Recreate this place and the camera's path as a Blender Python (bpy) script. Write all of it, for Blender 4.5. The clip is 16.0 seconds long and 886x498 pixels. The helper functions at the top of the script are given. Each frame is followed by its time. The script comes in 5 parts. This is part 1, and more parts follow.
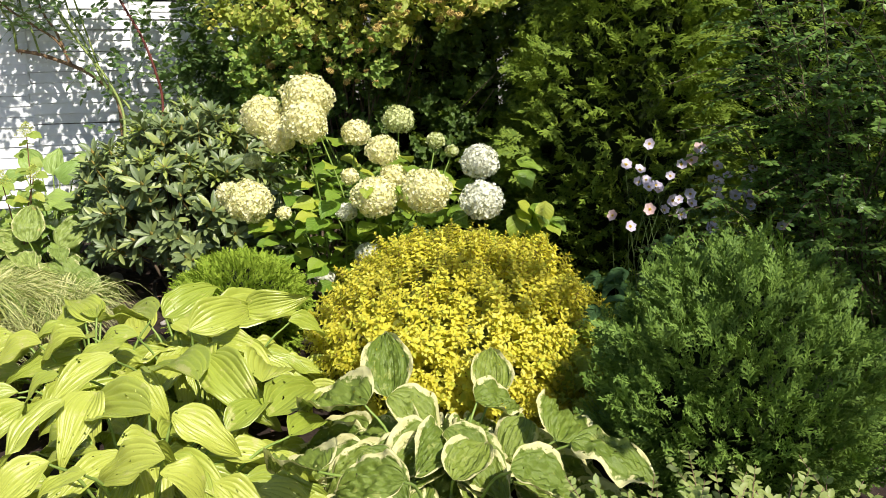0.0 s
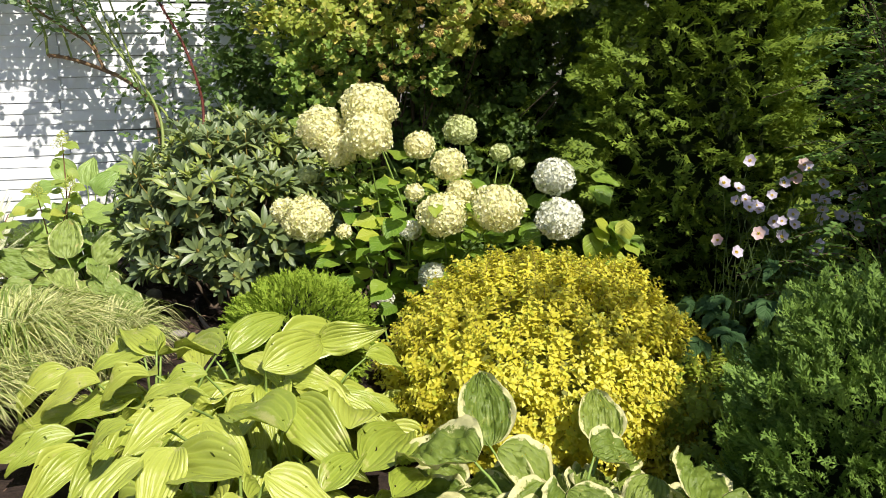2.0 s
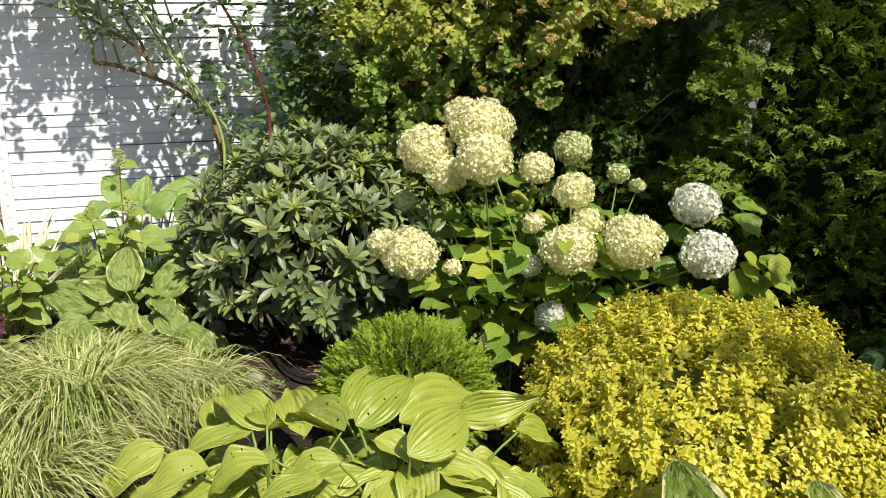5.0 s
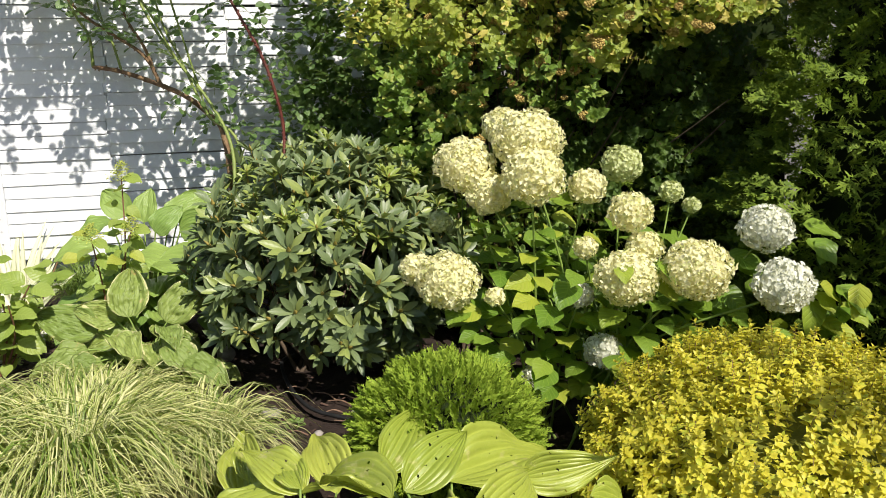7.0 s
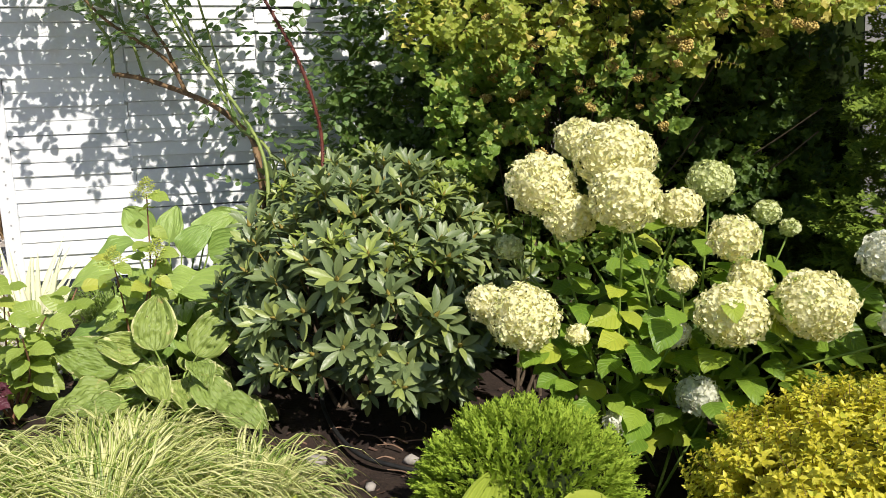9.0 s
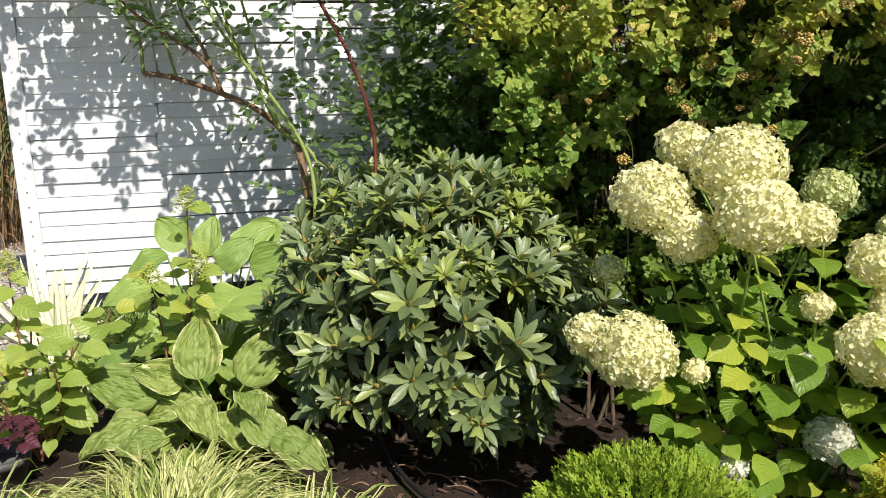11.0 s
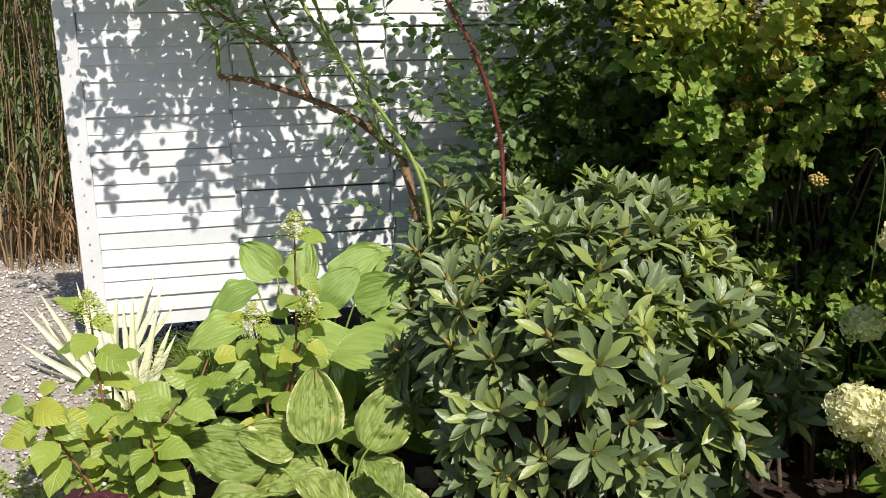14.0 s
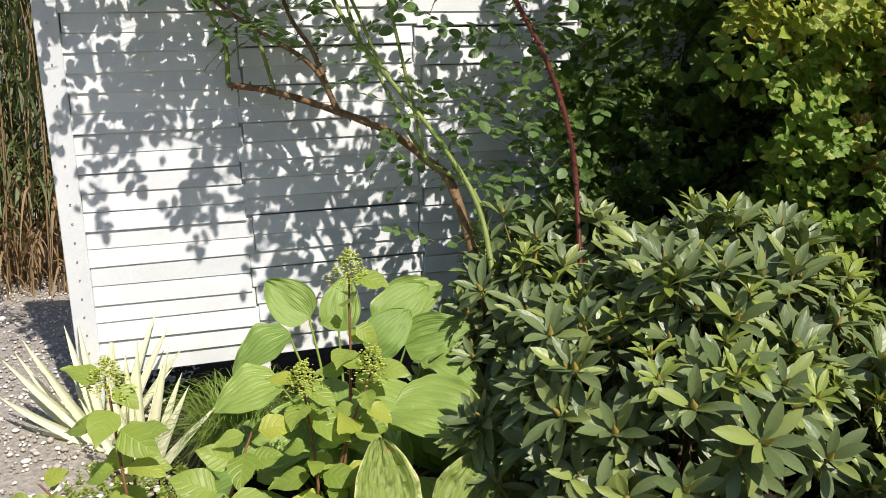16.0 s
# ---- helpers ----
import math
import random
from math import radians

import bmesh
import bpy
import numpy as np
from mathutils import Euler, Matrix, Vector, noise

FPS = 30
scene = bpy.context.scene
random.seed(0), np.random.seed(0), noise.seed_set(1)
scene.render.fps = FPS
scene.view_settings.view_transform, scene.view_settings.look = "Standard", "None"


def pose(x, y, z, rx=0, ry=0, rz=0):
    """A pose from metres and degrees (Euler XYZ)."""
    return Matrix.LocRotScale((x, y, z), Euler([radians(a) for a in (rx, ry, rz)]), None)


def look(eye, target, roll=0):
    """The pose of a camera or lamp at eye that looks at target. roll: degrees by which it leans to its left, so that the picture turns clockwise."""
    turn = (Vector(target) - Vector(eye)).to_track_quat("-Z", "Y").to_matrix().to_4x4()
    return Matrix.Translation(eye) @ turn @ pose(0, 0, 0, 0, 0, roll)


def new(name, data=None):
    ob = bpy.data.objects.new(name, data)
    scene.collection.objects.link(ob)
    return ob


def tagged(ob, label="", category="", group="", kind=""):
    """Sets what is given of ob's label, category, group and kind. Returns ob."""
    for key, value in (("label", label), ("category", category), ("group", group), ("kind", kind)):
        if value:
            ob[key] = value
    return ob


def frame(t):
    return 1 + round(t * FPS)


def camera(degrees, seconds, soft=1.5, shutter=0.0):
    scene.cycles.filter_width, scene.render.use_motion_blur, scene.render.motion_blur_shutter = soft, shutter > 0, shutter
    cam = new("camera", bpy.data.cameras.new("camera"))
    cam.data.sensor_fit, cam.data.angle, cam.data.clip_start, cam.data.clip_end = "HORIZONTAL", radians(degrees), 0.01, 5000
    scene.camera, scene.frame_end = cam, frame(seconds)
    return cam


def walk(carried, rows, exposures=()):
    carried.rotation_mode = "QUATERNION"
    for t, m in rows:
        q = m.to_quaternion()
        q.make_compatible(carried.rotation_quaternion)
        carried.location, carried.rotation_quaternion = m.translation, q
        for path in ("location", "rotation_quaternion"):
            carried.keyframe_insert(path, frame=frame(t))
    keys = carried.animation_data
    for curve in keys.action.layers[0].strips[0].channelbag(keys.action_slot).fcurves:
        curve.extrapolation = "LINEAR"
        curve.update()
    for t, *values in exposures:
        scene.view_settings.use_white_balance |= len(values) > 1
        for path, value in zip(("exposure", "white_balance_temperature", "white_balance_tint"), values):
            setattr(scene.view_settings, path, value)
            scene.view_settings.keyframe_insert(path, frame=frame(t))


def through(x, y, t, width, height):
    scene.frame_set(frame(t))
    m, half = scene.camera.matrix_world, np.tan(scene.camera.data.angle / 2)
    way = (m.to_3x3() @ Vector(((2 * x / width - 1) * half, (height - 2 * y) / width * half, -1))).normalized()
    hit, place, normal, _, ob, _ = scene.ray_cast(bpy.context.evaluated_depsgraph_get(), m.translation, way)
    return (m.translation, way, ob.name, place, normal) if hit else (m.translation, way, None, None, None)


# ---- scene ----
cam = camera(57.0, 16.0, 0.55)
PATH = [
    (0, (-0.007, 0.062, 1.296), (0.008, 2.022, 0.899), 2.6),
    (0.5, (-0.101, 0.168, 1.313), (-0.09, 2.127, 0.913), 2.5),
    (1, (-0.209, 0.251, 1.328), (-0.199, 2.211, 0.928), 2.6),
    (1.5, (-0.283, 0.306, 1.332), (-0.275, 2.266, 0.932), 2.5),
    (2, (-0.304, 0.332, 1.331), (-0.302, 2.291, 0.93), 2.6),
    (2.5, (-0.332, 0.396, 1.329), (-0.337, 2.355, 0.929), 2.5),
    (3, (-0.39, 0.532, 1.335), (-0.399, 2.492, 0.933), 2.5),
    (3.5, (-0.455, 0.65, 1.349), (-0.47, 2.609, 0.946), 2.4),
    (4, (-0.518, 0.706, 1.359), (-0.539, 2.664, 0.952), 2.4),
    (4.5, (-0.639, 0.761, 1.38), (-0.66, 2.719, 0.969), 2.3),
    (5, (-0.764, 0.81, 1.382), (-0.781, 2.767, 0.971), 2.3),
    (5.2, (-0.808, 0.815, 1.394), (-0.823, 2.77, 0.973), 2.3),
    (7.3, (-0.943, 1.19, 1.384), (-0.943, 3.151, 0.991), 2.6),
    (7.5, (-0.938, 1.219, 1.383), (-0.946, 3.181, 0.992), 2.4),
    (8, (-0.952, 1.29, 1.375), (-0.97, 3.252, 0.988), 2.4),
    (8.5, (-1.018, 1.39, 1.385), (-1.041, 3.352, 0.995), 2.3),
    (9, (-1.151, 1.503, 1.382), (-1.174, 3.466, 0.998), 2.4),
    (9.2, (-1.205, 1.537, 1.377), (-1.223, 3.498, 0.987), 2.5),
    (11.3, (-1.425, 1.898, 1.37), (-1.464, 3.861, 0.988), 2.3),
    (11.5, (-1.436, 1.944, 1.36), (-1.477, 3.907, 0.98), 2.3),
    (12, (-1.451, 2.004, 1.346), (-1.494, 3.967, 0.965), 2.4),
    (12.5, (-1.568, 2.053, 1.36), (-1.614, 4.014, 0.971), 2.3),
    (12.6, (-1.596, 2.078, 1.354), (-1.646, 4.039, 0.968), 2.3),
    (13, (-1.76, 2.132, 1.364), (-1.806, 4.094, 0.977), 2.3),
    (13.5, (-1.858, 2.198, 1.378), (-1.905, 4.159, 0.989), 2.3),
    (14, (-1.908, 2.321, 1.371), (-1.954, 4.284, 0.987), 2.3),
    (14.5, (-1.949, 2.5, 1.388), (-1.987, 4.462, 1.003), 2.3),
    (15, (-2.01, 2.587, 1.379), (-2.028, 4.549, 0.995), 2.3),
    (15.5, (-2.105, 2.66, 1.391), (-2.097, 4.622, 1.004), 2.1),
    (16, (-2.268, 2.745, 1.4), (-2.204, 4.706, 1.015), 1.8),
]
walk(cam, [(t, look(eye, target, roll)) for t, eye, target, roll in PATH], [(0, 0.44), (2, 0.37), (5, 0.18), (9, 0.25), (13, 0.14), (16, 0.04)])

# ---- sky, sun, exposure ----
SUN_WAY = Vector((0.46, -0.88, 0.0)).normalized()
SUN_UP = radians(47.0)
world = bpy.data.worlds.new("sky")
scene.world = world
world.use_nodes = True
sky = world.node_tree.nodes.new("ShaderNodeTexSky")
sky.sky_type, sky.sun_disc, sky.sun_elevation = "NISHITA", False, SUN_UP
sky.sun_rotation = math.atan2(SUN_WAY.x, SUN_WAY.y)
back = world.node_tree.nodes["Background"]
back.inputs["Strength"].default_value = 0.085
world.node_tree.links.new(sky.outputs[0], back.inputs[0])
sun_data = bpy.data.lights.new("sun", "SUN")
sun_data.energy, sun_data.angle, sun_data.color = 5.0, radians(0.55), (1.0, 0.925, 0.83)
sun = new("sun", sun_data)
to_sun = SUN_WAY * math.cos(SUN_UP) + Vector((0, 0, math.sin(SUN_UP)))
sun.matrix_world = look(to_sun * 20, (0, 0, 0))


# ---- geometry helpers ----
class Geo:
    """Points, quads, triangles, uv and material slots, kept as arrays."""

    def __init__(self):
        self.v, self.q, self.t, self.uv, self.qm, self.tm, self.n = [], [], [], [], [], [], 0

    def add(self, v, q=None, t=None, uv=None, slot=0):
        v = np.asarray(v, float).reshape(-1, 3)
        self.v.append(v)
        self.uv.append(np.zeros((len(v), 2)) if uv is None else np.asarray(uv, float).reshape(-1, 2))
        for src, dst, mats, k in ((q, self.q, self.qm, 4), (t, self.t, self.tm, 3)):
            if src is not None and len(src):
                f = np.asarray(src, int).reshape(-1, k)
                dst.append(f + self.n)
                mats.append(np.broadcast_to(np.asarray(slot, int), (len(f),)))
        self.n += len(v)
        return self

    def flat(self):
        cat = lambda a, k, d: np.concatenate(a) if a else np.zeros((0, k) if k else (0,), d)
        return cat(self.v, 3, float), cat(self.uv, 2, float), cat(self.q, 4, int), cat(self.qm, 0, int), cat(self.t, 3, int), cat(self.tm, 0, int)

    def put(self, other, mats, slot=None):
        """Adds other once for each 4 x 4 matrix."""
        m = np.asarray(mats, float).reshape(-1, 4, 4)
        v, uv, q, qm, t, tm = other.flat()
        k, n = len(m), len(v)
        if not k:
            return self
        big = np.einsum("kij,nj->kni", m[:, :3, :3], v) + m[:, None, :3, 3]
        off = (np.arange(k) * n)[:, None, None]
        self.v.append(big.reshape(-1, 3))
        self.uv.append(np.tile(uv, (k, 1)))
        if len(q):
            self.q.append((q[None] + off).reshape(-1, 4) + self.n)
            self.qm.append(np.tile(qm, k) if slot is None else np.full(k * len(q), slot))
        if len(t):
            self.t.append((t[None] + off).reshape(-1, 3) + self.n)
            self.tm.append(np.tile(tm, k) if slot is None else np.full(k * len(t), slot))
        self.n += k * n
        return self

    def mesh(self, name, mats, smooth=True):
        v, uv, q, qm, t, tm = self.flat()
        me = bpy.data.meshes.new(name)
        me.vertices.add(len(v))
        me.vertices.foreach_set("co", v.ravel())
        loops = np.concatenate([q.ravel(), t.ravel()])
        me.loops.add(len(loops))
        me.loops.foreach_set("vertex_index", loops)
        me.polygons.add(len(q) + len(t))
        me.polygons.foreach_set("loop_start", np.concatenate([np.arange(len(q)) * 4, len(q) * 4 + np.arange(len(t)) * 3]))
        me.polygons.foreach_set("material_index", np.concatenate([qm, tm]))
        me.polygons.foreach_set("use_smooth", np.full(len(q) + len(t), smooth))
        me.uv_layers.new(name="UVMap").data.foreach_set("uv", uv[loops].ravel())
        for m in mats if isinstance(mats, (list, tuple)) else [mats]:
            me.materials.append(m)
        me.update(calc_edges=True)
        me.validate()
        return me


RNG = np.random.default_rng(11)


def rnd(a, b):
    return float(RNG.uniform(a, b))


def thing(name, place, label, category, group="", kind=""):
    ob = new(name)
    ob.location = place
    ob.empty_display_size = 0.05
    return tagged(ob, label, category, group, kind)


def under(ob, parent):
    """Hangs ob under parent, keeping world places (things stand unturned)."""
    ob.parent = parent
    base = Matrix.Translation(parent.location) if parent.parent is None else parent.matrix_basis
    ob.matrix_parent_inverse = base.inverted()
    return ob


def part(name, geo, mats, parent, label="", kind="", smooth=True):
    ob = new(name, geo if isinstance(geo, bpy.types.Mesh) else geo.mesh(name, mats, smooth))
    tagged(ob, label, "", "", kind)
    return under(ob, parent)


def placed(name, me, m, parent, label=""):
    ob = new(name, me)
    tagged(ob, label)
    under(ob, parent)
    ob.matrix_basis = m
    return ob


def lone(name, geo, mats, label, category, group="", kind="", smooth=True):
    return tagged(new(name, geo.mesh(name, mats, smooth)), label, category, group, kind)


def aim(place, forward, up=(0, 0, 1), size=1.0, roll=0.0):
    """A pose whose y axis runs along forward and whose z axis is near up."""
    y = Vector(forward).normalized()
    z = Vector(up)
    z = z - y * z.dot(y)
    if z.length < 1e-4:
        z = Vector((1, 0, 0)) - y * y.x
    z.normalize()
    x = y.cross(z)
    m = Matrix((x, y, z)).transposed()
    if roll:
        m = m @ Matrix.Rotation(roll, 3, "Y")
    s = size if hasattr(size, "__len__") else (size,) * 3
    return Matrix.Translation(place) @ m.to_4x4() @ Matrix.Diagonal((*s, 1))


def curve(points, n=12):
    """A smooth run through points."""
    p = [Vector(a) for a in points]
    p = [p[0] * 2 - p[1]] + p + [p[-1] * 2 - p[-2]]
    out = []
    for i in range(1, len(p) - 2):
        for k in range(n):
            t = k / n
            a, b, c, d = p[i - 1:i + 3]
            out.append(0.5 * ((2 * b) + (c - a) * t + (2 * a - 5 * b + 4 * c - d) * t * t + (3 * b - a - 3 * c + d) * t ** 3))
    return out + [p[-2]]


def tube(geo, pts, r0, r1, sides=6, slot=0, knobs=0.0):
    pts = [Vector(a) for a in pts]
    rows, uv = [], []
    side = Vector((1, 0, 0))
    for i, p in enumerate(pts):
        d = (pts[min(i + 1, len(pts) - 1)] - pts[max(i - 1, 0)]).normalized()
        side = side - d * side.dot(d)
        if side.length < 1e-3:
            side = d.orthogonal()
        side.normalize()
        other = d.cross(side)
        f = i / max(1, len(pts) - 1)
        r = (r0 + (r1 - r0) * f) * (1 + knobs * rnd(-1, 1))
        for k in range(sides):
            a = 2 * math.pi * k / sides
            rows.append(p + (side * math.cos(a) + other * math.sin(a)) * r)
            uv.append((k / sides, f))
    q = [(i * sides + k, i * sides + (k + 1) % sides, (i + 1) * sides + (k + 1) % sides, (i + 1) * sides + k) for i in range(len(pts) - 1) for k in range(sides)]
    return geo.add(rows, q, None, uv, slot)


def blade_grid(length, width, outline, nu, nv, fold=0.15, droop=0.25, ripple=0.0, ribs=0, wave=0.0, seed=0, cup=0.0, slot=0, twist=0.0, pucker=0.0, bullate=0.0):
    """A leaf along y from its base at the origin; z up. outline(v): half width, 0 to 1."""
    r = np.random.default_rng(seed)
    v = np.linspace(0, 1, nv + 1)
    u = np.linspace(-1, 1, nu + 1)
    U, V = np.meshgrid(u, v)
    half = np.array([outline(a) for a in v])[:, None] * width / 2
    X = U * half
    ang = droop * V
    safe = droop if abs(droop) > 1e-4 else 1e-4
    Y = length * np.sin(ang) / safe
    Z = -length * (1 - np.cos(ang)) / safe
    Z = Z + np.abs(X) * fold + cup * (X * X) / max(width, 1e-4)
    if ribs:
        Z = Z + ripple * np.cos(U * math.pi * ribs) * (half / (width / 2)) * np.minimum(1, 4 * V)
    if wave:
        ph = r.uniform(0, 6.28, 4)
        Z = Z + wave * np.abs(U) ** 2 * (np.sin(V * 9 + ph[0] + 2 * np.sign(U)) + 0.6 * np.sin(V * 17 + ph[1] * np.sign(U))) * np.minimum(1, 5 * V)
    if pucker:
        Z = Z + pucker * np.array([[noise.noise((a * 3.1, b * 4.2, seed)) + 0.5 * noise.noise((a * 8, b * 10, seed + 5)) for a in u] for b in v]) * np.minimum(1, 5 * V)
    if bullate:
        Z = Z + bullate * np.cos(U * math.pi * 7) * np.cos(V * 38 + np.abs(U) * 9) * np.minimum(1, 5 * V) * (1 - U * U)
    if twist:
        a = twist * V
        X, Z = X * np.cos(a) - (Z) * np.sin(a) * 0.5, Z + X * np.sin(a)
    P = np.stack([X, Y, Z], -1).reshape(-1, 3)
    uv = np.stack([(U + 1) / 2, V], -1).reshape(-1, 2)
    w = nu + 1
    q = [(i * w + k, i * w + k + 1, (i + 1) * w + k + 1, (i + 1) * w + k) for i in range(nv) for k in range(nu)]
    return Geo().add(P, q, None, uv, slot)


def lance(v):
    return max(0.0, math.sin(math.pi * min(1, v ** 0.72 * 0.985 + 0.015)) ** 0.9) * (1 - 0.25 * v) * 1.18


def heart(v):
    return max(0.0, (math.sin(math.pi * v ** 0.72) ** 0.62 if v < 0.999 else 0.0) * (1.04 - 0.08 * v))


def ovate(v):
    return max(0.0, math.sin(math.pi * v ** 0.7)) ** 0.9 if v < 0.999 else 0.0


def oblong(v):
    return max(0.0, math.sin(math.pi * v ** 1.15)) ** 0.75 * 1.0 if v < 0.999 else 0.0


def sword(v):
    return min(1, 0.6 + 3 * v) * (1 - v ** 3)


def rounded(v):
    return max(0.0, math.sin(math.pi * v ** 0.85)) ** 0.6 if v < 0.999 else 0.0


# ---- materials ----
def nodes_of(name):
    m = bpy.data.materials.new(name)
    m.use_nodes = True
    nt = m.node_tree
    return m, nt, nt.nodes["Principled BSDF"], nt.nodes["Material Output"]


def node(nt, kind, **values):
    n = nt.nodes.new(kind)
    for key, value in values.items():
        if key in n.inputs:
            n.inputs[key].default_value = value
    return n


def math_node(nt, op, a, b=None, c=None):
    n = nt.nodes.new("ShaderNodeMath")
    n.operation = op
    for i, x in enumerate((a, b, c)):
        if x is None:
            continue
        if isinstance(x, (int, float)):
            n.inputs[i].default_value = x
        else:
            nt.links.new(x, n.inputs[i])
    return n.outputs[0]


def mix(nt, fac, a, b):
    n = nt.nodes.new("ShaderNodeMix")
    n.data_type = "RGBA"
    for i, x in ((0, fac), (6, a), (7, b)):
        if isinstance(x, (int, float)):
            n.inputs[i].default_value = x
        elif isinstance(x, tuple):
            n.inputs[i].default_value = (*x, 1)
        else:
            nt.links.new(x, n.inputs[i])
    return n.outputs[2]


def step_node(nt, x, low, high):
    n = nt.nodes.new("ShaderNodeMapRange")
    n.interpolation_type = "SMOOTHSTEP"
    nt.links.new(x, n.inputs[0])
    n.inputs[1].default_value, n.inputs[2].default_value = low, high
    return n.outputs[0]


def chance(nt):
    """A number for each leaf, whether an object of its own or an island."""
    a = nt.nodes.new("ShaderNodeObjectInfo").outputs["Random"]
    b = nt.nodes.new("ShaderNodeNewGeometry").outputs["Random Per Island"]
    return math_node(nt, "FRACT", math_node(nt, "ADD", a, b))


def noise_of(nt, scale, detail=3.0, rough=0.55, coords="Object", shift=None):
    tc = nt.nodes.new("ShaderNodeTexCoord")
    n = node(nt, "ShaderNodeTexNoise", Scale=scale, Detail=detail, Roughness=rough)
    way = tc.outputs[coords]
    if shift is not None:
        add = nt.nodes.new("ShaderNodeVectorMath")
        nt.links.new(way, add.inputs[0])
        nt.links.new(math_node(nt, "MULTIPLY", shift, 37.0), add.inputs[1])
        way = add.outputs[0]
    nt.links.new(way, n.inputs["Vector"])
    return n.outputs["Fac"]


def leaf_material(name, dark, light, rough=0.42, through=0.3, glow=None, ribs=0, side_veins=0, margin=None, margin_at=0.78, bump=0.25, blotch=None, blotch_at=0.66, young=None, gloss=0.5, holes=False, vein=None, vein_mix=0.25):
    """A leaf: colour from leaf to leaf and across the blade, veins, a margin where it has one, light coming through."""
    m, nt, bsdf, out = nodes_of(name)
    L = nt.links.new
    pick = chance(nt)
    grain = noise_of(nt, 38, 3)
    col = mix(nt, math_node(nt, "ADD", math_node(nt, "MULTIPLY", pick, 0.65), math_node(nt, "MULTIPLY", grain, 0.35)), dark, light)
    tc = nt.nodes.new("ShaderNodeTexCoord")
    sep = nt.nodes.new("ShaderNodeSeparateXYZ")
    L(tc.outputs["UV"], sep.inputs[0])
    u, v = sep.outputs[0], sep.outputs[1]
    across = math_node(nt, "ABSOLUTE", math_node(nt, "MULTIPLY_ADD", u, 2.0, -1.0))
    height = None
    if young:
        col = mix(nt, step_node(nt, pick, 0.72, 0.95), col, young)
    if ribs:
        line = math_node(nt, "POWER", math_node(nt, "ABSOLUTE", math_node(nt, "COSINE", math_node(nt, "MULTIPLY", u, math.pi * ribs))), 8.0)
        height = math_node(nt, "MULTIPLY", line, -1.0)
    if side_veins:
        way = math_node(nt, "SUBTRACT", math_node(nt, "MULTIPLY", v, side_veins), math_node(nt, "MULTIPLY", across, side_veins * 0.28))
        line = math_node(nt, "POWER", math_node(nt, "ABSOLUTE", math_node(nt, "COSINE", math_node(nt, "MULTIPLY", way, math.pi))), 14.0)
        rib = math_node(nt, "SUBTRACT", 1.0, step_node(nt, across, 0.0, 0.07))
        line = math_node(nt, "MAXIMUM", line, rib)
        height = math_node(nt, "MULTIPLY", line, -1.0)
    if ribs or side_veins:
        col = mix(nt, math_node(nt, "MULTIPLY", line, vein_mix), col, vein or tuple(min(1, c * 1.35) for c in light))
    if blotch:
        patch = noise_of(nt, 5, 5, 0.65, shift=pick)
        col = mix(nt, math_node(nt, "MULTIPLY", step_node(nt, patch, blotch_at, blotch_at + 0.1), 0.75), col, blotch)
    if margin:
        wobble = math_node(nt, "MULTIPLY_ADD", noise_of(nt, 5, 6, 0.7, shift=pick), 0.9, -0.45)
        edge = math_node(nt, "MAXIMUM", across, math_node(nt, "MULTIPLY", math_node(nt, "POWER", v, 6.0), 0.95))
        col = mix(nt, step_node(nt, math_node(nt, "ADD", edge, wobble), margin_at, margin_at + 0.07), col, margin)
    L(col, bsdf.inputs["Base Color"])
    bsdf.inputs["Roughness"].default_value = rough
    bsdf.inputs["Specular IOR Level"].default_value = gloss
    bp = node(nt, "ShaderNodeBump", Strength=bump, Distance=0.004)
    fine = math_node(nt, "MULTIPLY", noise_of(nt, 160, 3), 0.5)
    L(math_node(nt, "ADD", height, fine) if height is not None else fine, bp.inputs["Height"])
    L(bp.outputs[0], bsdf.inputs["Normal"])
    tr = node(nt, "ShaderNodeBsdfTranslucent")
    L(mix(nt, 0.55, col, glow or tuple(min(1.0, a * b) for a, b in zip(light, (1.35, 1.35, 0.6)))), tr.inputs[0])
    ms = node(nt, "ShaderNodeMixShader")
    ms.inputs[0].default_value = through
    L(bsdf.outputs[0], ms.inputs[1])
    L(tr.outputs[0], ms.inputs[2])
    last = ms.outputs[0]
    if holes:
        eaten = noise_of(nt, 17, 2, 0.5, shift=pick)
        clear = node(nt, "ShaderNodeBsdfTransparent")
        hs = node(nt, "ShaderNodeMixShader")
        L(step_node(nt, eaten, 0.695, 0.70), hs.inputs[0])
        L(last, hs.inputs[1])
        L(clear.outputs[0], hs.inputs[2])
        last = hs.outputs[0]
    L(last, out.inputs["Surface"])
    return m


